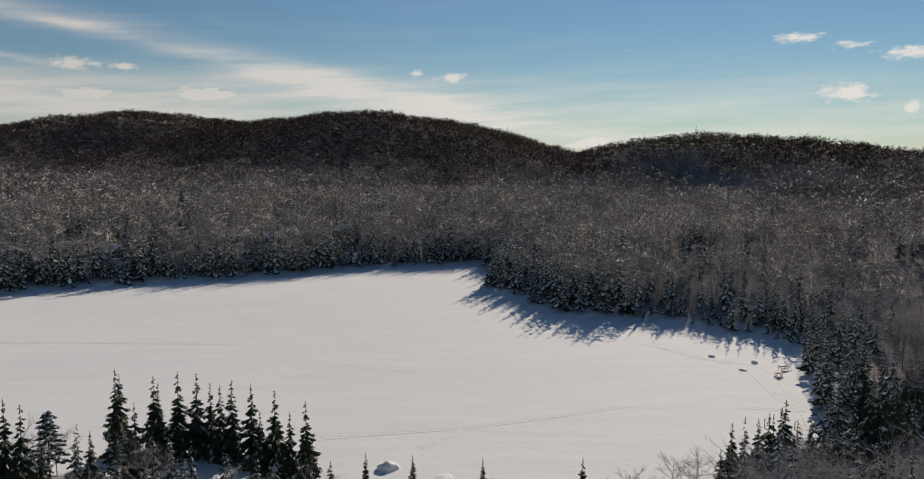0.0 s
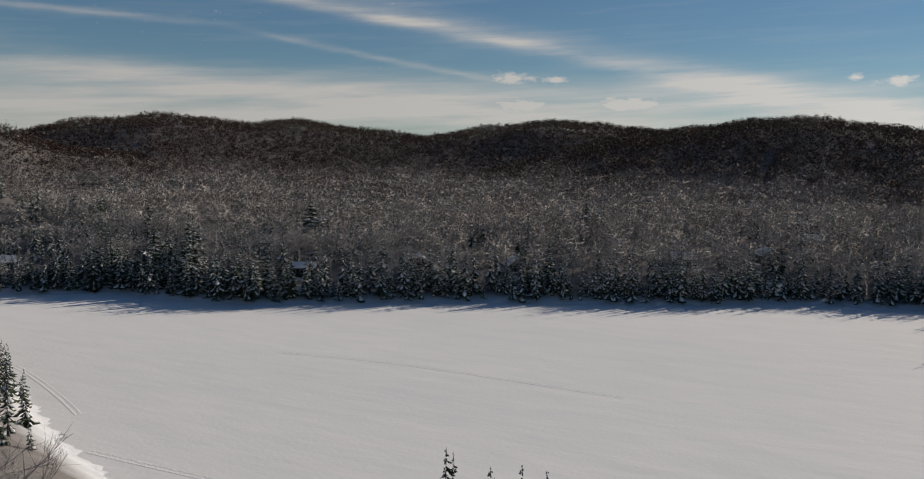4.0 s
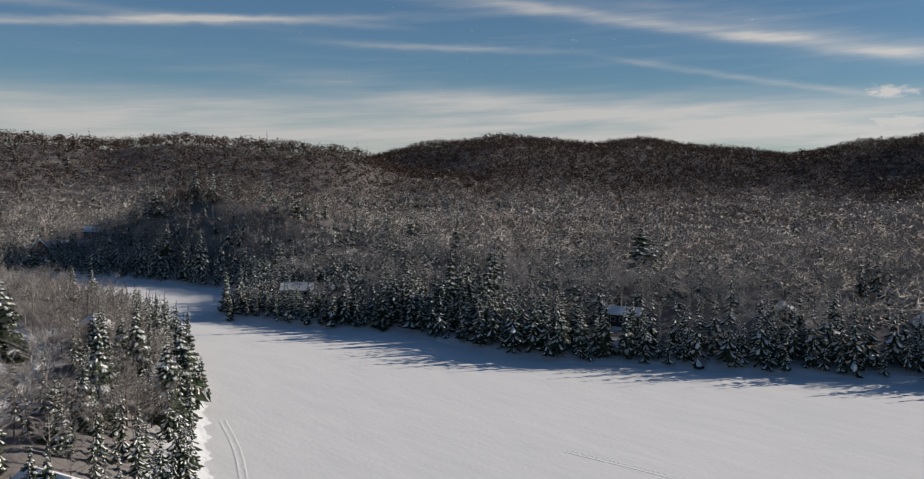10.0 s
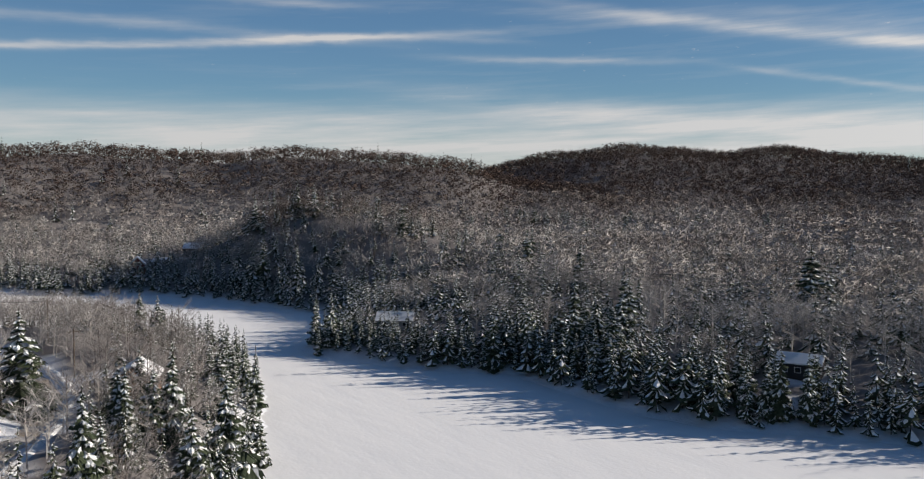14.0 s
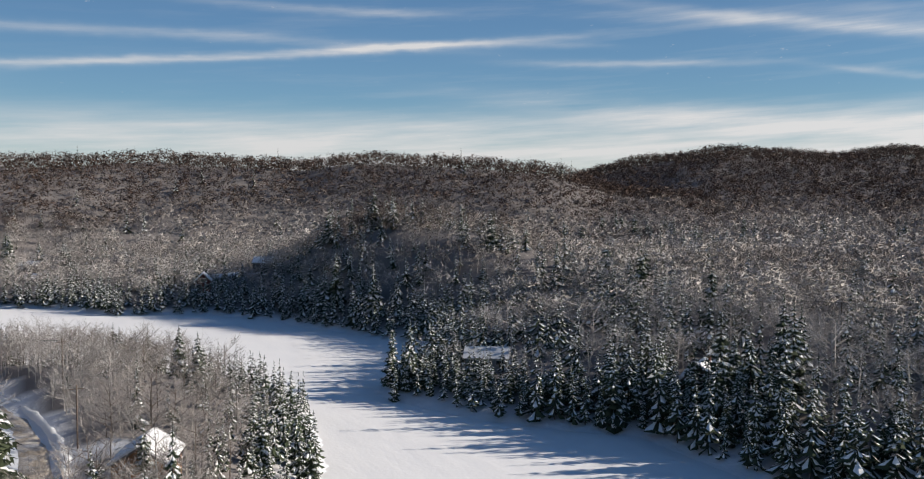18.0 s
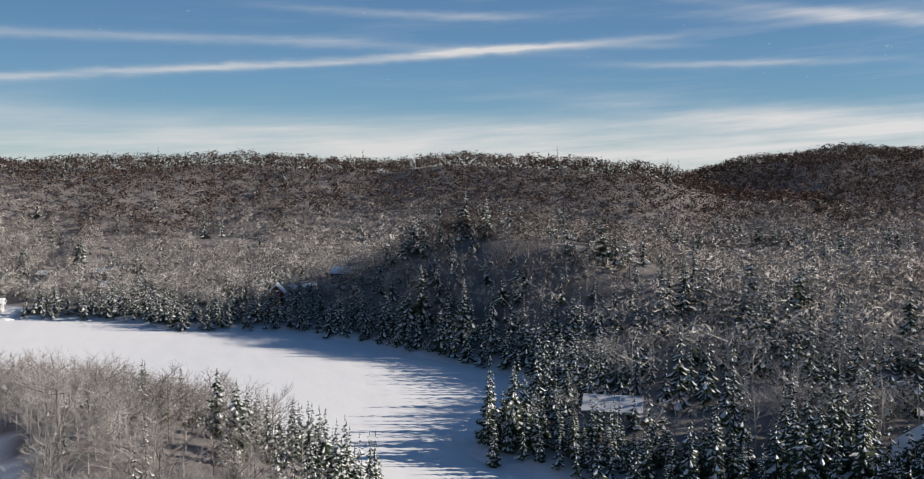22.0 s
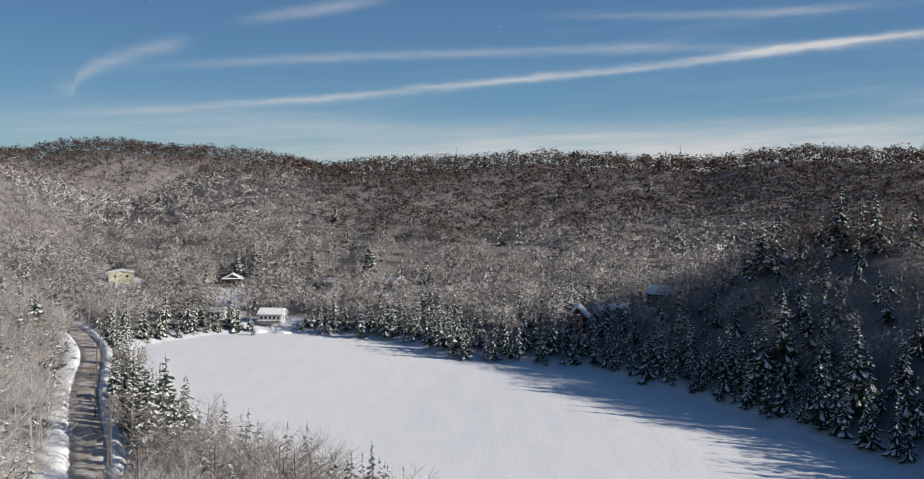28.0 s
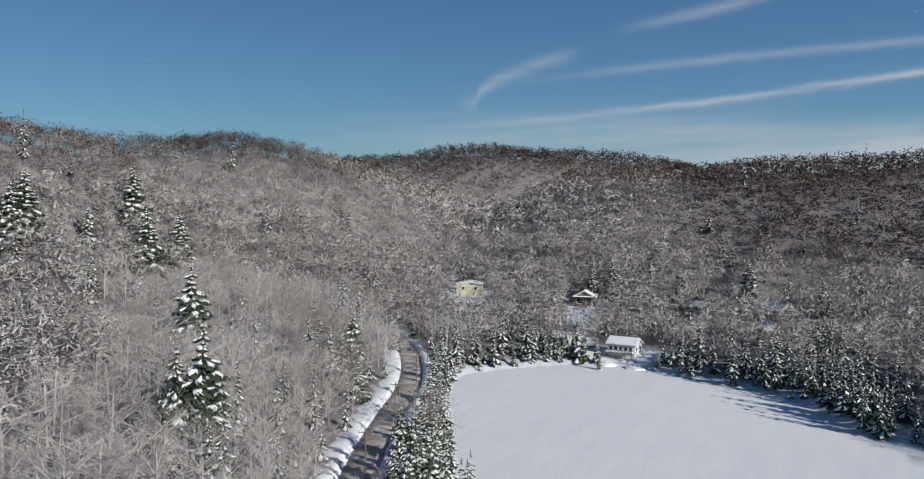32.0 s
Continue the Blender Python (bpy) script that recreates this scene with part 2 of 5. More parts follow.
def make_twigs(name, low, high, top, bottom):
    """Bare twigs, brown-grey, rimed white below the frost line; low and high: rime share down in the valley and up on the hill."""
    m, t, b = material(name, 0.9)
    b.inputs["Specular IOR Level"].default_value = 0.03
    pos = t.nodes.new("ShaderNodeSeparateXYZ")
    t.links.new(t.nodes.new("ShaderNodeNewGeometry").outputs["Position"], pos.inputs[0])
    patch = noise_node(t, 0.018, 3, world=True)
    own = t.nodes.new("ShaderNodeAttribute")
    own.attribute_name = "tree"
    # the change of tone with height sits up to 34 m higher, from y 130 to 40
    slope = math_node(t, "MULTIPLY", steps(t, pos.outputs[1], 130.0, 40.0), 34.0)
    level = math_node(t, "ADD", math_node(t, "SUBTRACT", pos.outputs[2], slope), math_node(t, "MULTIPLY", math_node(t, "SUBTRACT", patch, 0.5), 50.0))
    up = steps(t, level, bottom, top)
    share = math_node(t, "ADD", low, math_node(t, "MULTIPLY", up, high - low))
    share = math_node(t, "ADD", share, math_node(t, "MULTIPLY", math_node(t, "SUBTRACT", own.outputs["Fac"], 0.5), 0.6))
    r = island(t)
    rimed = steps(t, math_node(t, "SUBTRACT", share, math_node(t, "MULTIPLY_ADD", r, 0.25, 0.375)), -0.5, 0.5)
    bark = blend(t, noise_node(t, 0.05, 4, world=True), (0.060, 0.041, 0.034), (0.135, 0.094, 0.078))
    bark = blend(t, own.outputs["Fac"], bark, (0.085, 0.064, 0.056))
    t.links.new(blend(t, rimed, bark, blend(t, r, (0.42, 0.388, 0.364), (0.55, 0.522, 0.497))), b.inputs["Base Color"])
    return m


TWIGS = make_twigs("rimed_twigs", 0.92, -0.16, 54.0, 22.0)


def make_needles():
    m, t, b = material("fir_needles", 0.8)
    b.inputs["Specular IOR Level"].default_value = 0.1
    r = island(t)
    n = noise_node(t, 3.0, 4)
    oi = t.nodes.new("ShaderNodeObjectInfo").outputs["Random"]
    green = blend(t, r, (0.028, 0.040, 0.026), (0.075, 0.095, 0.055))
    green = blend(t, math_node(t, "MULTIPLY", oi, 0.35), green, (0.075, 0.075, 0.035))
    t.links.new(blend(t, math_node(t, "MULTIPLY", n, 0.5), green, (0.03, 0.04, 0.03)), b.inputs["Base Color"])
    return m


NEEDLES = make_needles()
BARK = plain("bark", (0.11, 0.085, 0.07), 0.9, 6.0, 0.4, bump=0.03)
BIRCH = plain("pale_bark", (0.36, 0.33, 0.30), 0.85, 3.0, 0.35)
TIMBER_RED = plain("red_stained_siding", (0.12, 0.035, 0.028), 0.7, 5.0, 0.3)
TIMBER_BROWN = plain("brown_log_siding", (0.10, 0.062, 0.04), 0.75, 5.0, 0.35)
TIMBER_ORANGE = plain("orange_stained_siding", (0.36, 0.17, 0.07), 0.65, 5.0, 0.25)
TIMBER_DARK = plain("dark_siding", (0.045, 0.04, 0.04), 0.7, 5.0, 0.3)
SIDING_YELLOW = plain("yellow_vinyl_siding", (0.60, 0.55, 0.38), 0.6, 5.0, 0.12)
SIDING_WHITE = plain("white_siding", (0.66, 0.66, 0.64), 0.6, 5.0, 0.1)
SIDING_GREY = plain("grey_siding", (0.28, 0.28, 0.28), 0.65, 5.0, 0.15)
TRIM = plain("white_trim", (0.7, 0.7, 0.68), 0.5, 5.0, 0.08)
METAL_ROOF = plain("sheet_metal_roof", (0.42, 0.44, 0.47), 0.35, 3.0, 0.12, metal=0.6)
PALE_ROOF = plain("frosted_metal_roof", (0.60, 0.615, 0.64), 0.55, 1.5, 0.18)
BRICK_RED = plain("chimney_brick", (0.24, 0.10, 0.07), 0.85, 9.0, 0.3)
DECK_WOOD = plain("weathered_deck", (0.24, 0.19, 0.15), 0.8, 6.0, 0.3)
POLE_WOOD = plain("pole_wood", (0.17, 0.13, 0.10), 0.85, 5.0, 0.3)
WIRE = plain("wire", (0.05, 0.05, 0.05), 0.5)
CAR_PAINT = plain("dark_car_paint", (0.018, 0.02, 0.024), 0.25, 3.0, 0.2)
RUBBER = plain("rubber", (0.02, 0.02, 0.02), 0.8)


def make_glass():
    m, t, b = material("window_glass", 0.06)
    b.inputs["Base Color"].default_value = (0.02, 0.025, 0.03, 1)
    b.inputs["Specular IOR Level"].default_value = 0.6
    return m


GLASS = make_glass()


def make_road():
    m, t, b = material("sanded_snow_road", 0.8)
    n1, n2 = noise_node(t, 0.25, 5, world=True), noise_node(t, 2.5, 5, world=True)
    sand = blend(t, n2, (0.28, 0.22, 0.16), (0.50, 0.43, 0.35))
    t.links.new(blend(t, steps(t, math_node(t, "ADD", math_node(t, "MULTIPLY", n1, 0.7), math_node(t, "MULTIPLY", n2, 0.3)), 0.44, 0.62), sand, (0.66, 0.63, 0.60)), b.inputs["Base Color"])
    relief(t, b, n2, 0.5, 0.1)
    return m


ROAD = make_road()


# ---------------------------------------------------------------- the plan
SHORE = [(64, 150), (69, 172), (80, 203), (76, 217), (65, 226), (53, 237), (42, 239), (29, 246), (21, 265), (7, 300), (14, 332), (8, 366), (-20, 357),
         (-47, 350), (-60, 336), (-82, 323), (-99, 316), (-123, 305), (-138, 298), (-148, 288), (-165, 278), (-180, 267), (-191, 256), (-208, 250),
         (-232, 250), (-252, 251), (-262, 240), (-277, 229), (-292, 222), (-309, 217), (-319, 223), (-328, 236), (-348, 251), (-375, 254), (-390, 247),
         (-411, 238), (-438, 228), (-462, 217), (-475, 206), (-484, 188), (-492, 170), (-516, 160), (-530, 145), (-537, 130), (-545, 116), (-550, 103),
         (-540, 86), (-527, 76), (-514, 68), (-499, 72), (-446, 96), (-425, 107), (-380, 136), (-350, 167), (-322, 188), (-294, 197), (-264, 190),
         (-230, 178), (-195, 165), (-155, 148), (-129, 135), (-100, 124), (-70, 121), (-45, 119), (-22, 108), (8, 104), (36, 110), (50, 122), (60, 137)]
ROAD_LINE = [(-40, 40), (-110, 84), (-165, 112), (-205, 132), (-224, 140), (-245, 145), (-262, 145), (-283, 142), (-305, 136), (-330, 129), (-356, 120), (-383, 109), (-407, 98),
             (-428, 89), (-450, 80.5), (-475, 71.5), (-502, 58.5), (-530, 41.5), (-547, 27)]
# ridge lines: x, y, height of the ground above the valley floor
RIDGES = [
    (211, [(193, 885, 19), (117, 878, 19), (71, 883, 35), (11, 885, 51), (-87, 906, 65), (-189, 988, 60), (-273, 1052, 58), (-399, 1092, 76), (-457, 1063, 69),
           (-559, 1007, 57), (-694, 921, 78), (-718, 871, 71), (-775, 781, 77), (-820, 704, 70), (-845, 614, 45)]),
    (144, [(21, 550, 0), (86, 650, 20), (145, 672, 31), (187, 661, 36), (224, 638, 33), (254, 604, 30), (299, 559, 20), (360, 497, 11)]),
    (114, [(-656, 555, 33), (-682, 519, 47), (-703, 462, 56), (-734, 410, 60), (-781, 342, 58), (-797, 269, 60), (-807, 206, 58), (-807, 108, 57), (-797, 55, 54)]),
    (106, [(-1004, 16, 72), (-981, -56, 78), (-937, -112, 81), (-886, -148, 69), (-814, -159, 61)]),
    (87, [(-452, -173, 55), (-511, -132, 57), (-570, -135, 56), (-645, -127, 64), (-683, -116, 61), (-742, -109, 50)]),
]
KNOLL = [(-560, 266, 2), (-505, 279, 16), (-455, 287, 26), (-410, 299, 20), (-365, 314, 8)]
# cottages: x, y, width, depth, wall height, roof rise, turn in degrees
CLEAR = [(-557, 104, 13), (-570, 84, 8), (-504, 211, 8.5), (-144, 126, 5), (-237, 159, 5),
         (-254, 152, 5), (-616, 25, 10), (-602, 32, 9), (-613, 76, 9), (-598, 78, 6), (-617, 119, 5), (-613, 146, 6), (-258, 271.5, 7), (-167, 318, 6), (-159, 306, 4), (-137, 339, 6), (-131, 326, 4),
         (-197, 288, 5.5), (-190, 272, 6), (-302, 245, 5.5), (-54, 392, 6), (-49, 365, 6), (-632, 144, 7), (-80, 372, 5), (-515, 240, 7), (-532, 228, 8), (-285, 292, 6), (-230, 320, 6), (-592, 37, 9), (-579, 45, 6), (-602, 77, 8), (-589, 81, 6), (-603, 142, 6)]
CHAIN = np.array(SHORE + SHORE[:1], float)


def line_distance(x, y, pts):
    """Distance from points to a polyline, and the value interpolated along it when it has a third column."""
    pts = np.asarray(pts, float)
    best = np.full(x.shape, 1e9)
    value = np.zeros(x.shape)
    for a, b in zip(pts[:-1], pts[1:]):
        d = b[:2] - a[:2]
        s = np.clip(((x - a[0]) * d[0] + (y - a[1]) * d[1]) / (d @ d), 0, 1)
        r = np.hypot(x - a[0] - s * d[0], y - a[1] - s * d[1])
        near = r < best
        best = np.where(near, r, best)
        if pts.shape[1] > 2:
            value = np.where(near, a[2] + s * (b[2] - a[2]), value)
    return best, value


def lake_distance(x, y):
    """Metres to the shore: positive on land, negative on the ice."""
    d, _ = line_distance(x, y, CHAIN)
    inside = np.zeros(x.shape, bool)
    for (ax, ay), (bx, by) in zip(CHAIN[:-1], CHAIN[1:]):
        if ay != by:
            inside ^= ((ay > y) != (by > y)) & (x < (bx - ax) * (y - ay) / (by - ay) + ax)
    return np.where(inside, -d, d)


def wave(x, y, size, seed):
    """Cheap smooth unevenness between -1 and 1."""
    r = np.random.RandomState(seed)
    out = 0
    for k in range(5):
        a, p, f = r.rand() * 6.28, r.rand() * 6.28, (0.6 + 0.9 * r.rand()) / size * 6.28
        out = out + np.sin((x * np.cos(a) + y * np.sin(a)) * f + p)
    return out / 3.2


def ground_height(x, y, d=None):
    x, y = np.asarray(x, float), np.asarray(y, float)
    d = lake_distance(x, y) if d is None else d
    land = np.maximum(d, 0)
    z = 20.0 * (1 - np.exp(-land / 85.0)) + 0.9 * (1 - np.exp(-land / 3.0))
    hills = 0
    for width, pts in RIDGES:
        r, h = line_distance(x, y, pts)
        hills = hills + (h * np.exp(-(r / width) ** 2) + 1e-6) ** 4
    r, h = line_distance(x, y, KNOLL)
    west = 0.66 + 0.34 / (1 + np.exp(-(x + 530) / 18.0))
    z = z * west + h * np.exp(-(r / 46.0) ** 2) * (1 - np.exp(-(land / 25.0) ** 2))
    z = z + hills ** 0.25 * (1 - np.exp(-(land / 90.0) ** 2))
    z = z + (wave(x, y, 90, 3) * 2.2 + wave(x, y, 31, 4) * 0.7) * (1 - np.exp(-land / 60.0))
    south = (y < 206) / (1 + np.exp(np.clip((x + 70) / 14.0, -50, 50))) / (1 + np.exp(np.clip(-(x + 335) / 12.0, -50, 50)))
    z = z + 4.5 * south * (1 - np.exp(-(land / 9.0) ** 1.5))
    road, _ = line_distance(x, y, ROAD_LINE)
    shelf = np.exp(-(road / 9.0) ** 2)
    z = z * (1 - 0.9 * shelf) + 0.9 * shelf * np.minimum(z, 3.0 + 4.5 * south)
    return np.where(d < 0, np.maximum(-0.6, d * 0.4), z)


def cleared(x, y):
    road, _ = line_distance(x, y, ROAD_LINE)
    c = road < 6.0
    for cx, cy, r in CLEAR:
        c |= np.hypot(x - cx, y - cy) < r
    return c


# ---------------------------------------------------------------- mesh helpers
def sheet_mesh(name, verts, faces, materials, slots=None, smooth=False):
    """A mesh from numpy arrays: verts n x 3, faces m x k."""
    me = bpy.data.meshes.new(name)
    k = faces.shape[1]
    me.vertices.add(len(verts))
    me.vertices.foreach_set("co", np.ascontiguousarray(verts, np.float32).ravel())
    me.loops.add(faces.size)
    me.loops.foreach_set("vertex_index", np.ascontiguousarray(faces, np.int32).ravel())
    me.polygons.add(len(faces))
    me.polygons.foreach_set("loop_start", np.arange(len(faces), dtype=np.int32) * k)
    for m in materials:
        me.materials.append(m)
    if slots is not None:
        me.polygons.foreach_set("material_index", np.ascontiguousarray(slots, np.int32))
    me.polygons.foreach_set("use_smooth", np.full(len(faces), smooth))
    me.update(calc_edges=True)
    return me


def part(name, bm, mat, parent, label=""):
    me = bpy.data.meshes.new(name)
    bm.to_mesh(me)
    bm.free()
    for m in mat if isinstance(mat, (list, tuple)) else [mat]:
        me.materials.append(m)
    ob = new(name, me)
    ob.parent = parent
    return tagged(ob, label)


def box(size, at=(0, 0, 0), bevel=0.0, bm=None, turn=0.0):
    """A box with its middle at `at`."""
    own = bmesh.new()
    bmesh.ops.create_cube(own, size=1, matrix=Matrix.Translation(at) @ Matrix.Rotation(turn, 4, "Z") @ Matrix.Diagonal((*size, 1)))
    if bevel:
        bmesh.ops.bevel(own, geom=own.edges[:], offset=bevel, segments=2, affect="EDGES")
    if bm is None:
        return own
    me = bpy.data.meshes.new("tmp")
    own.to_mesh(me)
    own.free()
    bm.from_mesh(me)
    bpy.data.meshes.remove(me)
    return bm


def rod(a, b, r0, r1, sides=6, bm=None):
    bm = bm or bmesh.new()
    a, b = Vector(a), Vector(b)
    turn = (b - a).to_track_quat("Z", "Y").to_matrix().to_4x4()
    bmesh.ops.create_cone(bm, cap_ends=True, segments=sides, radius1=r0, radius2=r1, depth=(b - a).length, matrix=Matrix.Translation((a + b) / 2) @ turn)
    return bm


# ---------------------------------------------------------------- ground and ice
def axis(lo, hi, step, far_lo, far_hi, grow=1.16):
    core = list(np.arange(lo, hi + step, step))
    s = step
    while core[-1] < far_hi:
        s = min(s * grow, 160)
        core.append(core[-1] + s)
    s = step
    while core[0] > far_lo:
        s = min(s * grow, 160)
        core.insert(0, core[0] - s)
    return np.array(core)


def make_ground():
    xs, ys = axis(-700, 130, 4.0, -3200, 2600), axis(-40, 420, 4.0, -2600, 3600)
    X, Y = np.meshgrid(xs, ys)
    D = lake_distance(X, Y)
    Z = ground_height(X, Y, D)
    verts = np.stack([X.ravel(), Y.ravel(), Z.ravel()], 1)
    nx, ny = len(xs), len(ys)
    i = (np.arange(ny - 1)[:, None] * nx + np.arange(nx - 1)[None]).ravel()
    me = sheet_mesh("ground", verts, np.stack([i, i + 1, i + nx + 1, i + nx], 1), [FLOOR], smooth=True)
    woods = np.clip((D.ravel() - 2) / 6, 0, 1) * np.where(cleared(verts[:, 0], verts[:, 1]), 0.0, 1.0)
    at = me.attributes.new("woods", "FLOAT", "POINT")
    at.data.foreach_set("value", woods.astype(np.float32))
    tagged(new("ground", me), "snowy forest floor rising from the lake into wooded hills", "ground", kind="structure")


make_ground()


def make_ice():
    bm = bmesh.new()
    middle = Vector((-220, 190, 0))
    vs = []
    for n, (x, y) in enumerate(SHORE):
        ax, ay = SHORE[n - 1]
        bx, by = SHORE[(n + 1) % len(SHORE)]
        way = Vector((by - ay, ax - bx, 0)).normalized()
        probe = Vector((x, y, 0)) + way
        if lake_distance(np.array([probe.x]), np.array([probe.y]))[0] < 0:
            way = -way
        vs.append(bm.verts.new((x + way.x * 1.2, y + way.y * 1.2, 0)))
    bm.faces.new(vs)
    bmesh.ops.triangulate(bm, faces=bm.faces[:])
    bmesh.ops.recalc_face_normals(bm, faces=bm.faces[:])
    if bm.faces[0].normal.z < 0:
        bmesh.ops.reverse_faces(bm, faces=bm.faces[:])
    me = bpy.data.meshes.new("frozen_lake")
    bm.to_mesh(me)
    me.materials.append(LAKE_SNOW)
    tagged(new("frozen_lake", me), "frozen lake under smooth wind-packed snow", "lake", kind="structure")


make_ice()


def ribbon(name, pts, profile, mat, label, category, kind="", lift=None, rough=0.0):
    """A strip along a smoothed line; profile: (offset sideways, height) from edge to edge."""
    pts = [Vector((*p, 0)) for p in pts]
    for _ in range(4 if rough else 3):
        pts = [pts[0]] + [q for a, b in zip(pts[:-1], pts[1:]) for q in (a.lerp(b, 0.25), a.lerp(b, 0.75))] + [pts[-1]]
    P = np.array([p[:2] for p in pts])
    T = np.gradient(P, axis=0)
    T /= np.maximum(np.linalg.norm(T, axis=1, keepdims=True), 1e-6)
    N = np.stack([-T[:, 1], T[:, 0]], 1)
    k = len(profile)
    V = np.zeros((len(P), k, 3))
    for j, (off, h) in enumerate(profile):
        V[:, j, :2] = P + N * off
        V[:, j, 2] = h
        if rough and 0 < j < k - 1:
            V[:, j, 2] += rough * (wave(V[:, j, 0], V[:, j, 1], 7, 90 + j) + 0.6 * wave(V[:, j, 0], V[:, j, 1], 2.6, 95 + j))
            V[:, j, :2] += N * (0.7 * rough * wave(P[:, 0], P[:, 1], 5, 80 + j))[:, None]
    if lift is not None:
        base = lift(P)
        V[:, :, 2] += base[:, None]
    i = (np.arange(len(P) - 1)[:, None] * k + np.arange(k - 1)[None]).ravel()
    me = sheet_mesh(name, V.reshape(-1, 3), np.stack([i, i + k, i + k + 1, i + 1], 1), [mat], smooth=True)
    return tagged(new(name, me), label, category, kind=kind)


def road_level(P):
    z = ground_height(P[:, 0], P[:, 1])
    for _ in range(4):
        z = np.convolve(np.pad(z, 2, mode="edge"), np.ones(5) / 5, mode="valid")
    return z


ribbon("road", ROAD_LINE, [(-3.2, -0.5), (-3.0, 0.3), (-1.2, 0.34), (1.2, 0.34), (3.0, 0.3), (3.2, -0.5)], ROAD, "sanded snow-covered gravel road along the shore", "road", "structure", road_level)
wide_rows = [(2.9, 0.2), (3.4, 0.9), (4.8, 1.3), (6.6, 1.1), (8.6, 0.9), (10.0, -0.6)]
for side in (-1, 1):
    rows = [(side * 2.9, 0.2), (side * 3.3, 0.85), (side * 4.1, 1.15), (side * 5.0, 0.8), (side * 6.2, -0.6)]
    ribbon("snowbank", ROAD_LINE, rows if side < 0 else wide_rows, SNOW, "ploughed snow bank along the road", "snow bank", "structure", road_level, 0.2)

# ---------------------------------------------------------------- trees
rng = np.random.RandomState(7)


def fir_template(levels, around, seed, sprigs=True, snow_share=0.8, slim=1.0, pad=1.0):
    """A fir one metre high: arrays of crown and snow triangles. Whorls of drooping boughs, each an inverted V with side sprigs."""
    r = np.random.RandomState(seed)
    crown_v, crown_f, snow_v, snow_f = [], [], [], []

    def put(vs, fs, V, F):
        n = len(V)
        V.extend(vs)
        F.extend([tuple(i + n for i in f) for f in fs])

    for k in range(levels):
        u = (k + 0.5) / levels
        z0 = 0.07 + 0.91 * u ** 0.93
        reach = slim * (0.200 * (1 - u) ** 0.95 + 0.010) * (0.85 + 0.3 * r.rand())
        count = max(4, int(around * (1 - 0.45 * u)))
        turn0 = r.rand() * 6.28
        for j in range(count):
            a = turn0 + 6.283 * (j + 0.6 * (r.rand() - 0.5)) / count
            z = z0 + (r.rand() - 0.5) * 1.7 / levels
            L = reach * (0.45 + 0.80 * r.rand())
            droop = L * (0.30 + 0.35 * r.rand()) * (1 - 0.7 * u) * (1.0 + 0.6 * max(0.0, pad - 1.2))
            wide = L * (0.30 + 0.16 * r.rand()) + 0.004
            c, s = math.cos(a), math.sin(a)

            def P(along, across, up):
                return (c * along - s * across, s * along + c * across, z + up)

            ridge = 0.028 * (1 - u) + 0.006
            mid = 0.55 + 0.15 * r.rand()
            lift = L * 0.10
            vs = [P(0.0, 0, ridge), P(L * mid, wide, -droop * 0.55 - ridge), P(L * mid, 0, lift - droop * 0.35), P(L * mid, -wide, -droop * 0.55 - ridge), P(L, 0, -droop)]
            fs = [(0, 1, 2), (0, 2, 3), (1, 4, 2), (2, 4, 3)]
            if sprigs:
                put(vs, fs, crown_v, crown_f)
            else:
                put([vs[0], vs[1], vs[4], vs[3]], [(0, 1, 2), (0, 2, 3)], crown_v, crown_f)
            if sprigs:
                for side in (-1, 1):
                    for q in (0.4, 0.72, 0.9):
                        l2 = wide * (1.5 - 0.8 * q) * (0.7 + 0.6 * r.rand())
                        put([P(L * (q - 0.10), 0, lift * q - droop * q * 0.6), P(L * (q + 0.06), 0, lift * q - droop * q * 0.6), P(L * (q + 0.16), side * l2, -droop * q - 0.012)], [(0, 1, 2)], crown_v, crown_f)
            if r.rand() < snow_share:
                up = (0.006 + 0.005 * r.rand()) * pad
                e = 0.70 + 0.30 * r.rand()
                if not sprigs:
                    w2 = wide * (0.25 + 0.35 * r.rand())
                    put([P(L * 0.12, 0, ridge + up), P(L * mid, w2, -droop * 0.45 - ridge * 0.6 + up), P(L * e, 0, -droop * e + up), P(L * mid, -w2, -droop * 0.45 - ridge * 0.6 + up)], [(0, 1, 2), (0, 2, 3)], snow_v, snow_f)
                    continue
                f2 = min(0.6, (0.20 + 0.26 * r.rand()) * pad)
                w2, low = wide * f2, (lift - droop * 0.35) * (1 - f2) - (droop * 0.55 + ridge) * f2 + up
                put([P(L * 0.12, 0, ridge + up), P(L * mid, w2, low), P(L * mid, 0, lift - droop * 0.35 + up * 1.3), P(L * mid, -w2, low), P(L * e, 0, -droop * e + up * 0.5)], [(0, 1, 2), (0, 2, 3), (1, 4, 2), (2, 4, 3)], snow_v, snow_f)
                for side in (-1, 1):
                    for q in (0.45, 0.78):
                        if r.rand() > 0.85:
                            continue
                        l2 = wide * (1.3 - 0.7 * q) * (0.6 + 0.6 * r.rand())
                        zz = lift * q - droop * q * 0.6 + up
                        put([P(L * (q - 0.09), side * l2 * 0.2, zz), P(L * (q + 0.08), side * l2 * 0.25, zz), P(L * (q + 0.13), side * l2, -droop * q * 0.9 - 0.004 + up)], [(0, 1, 2)], snow_v, snow_f)
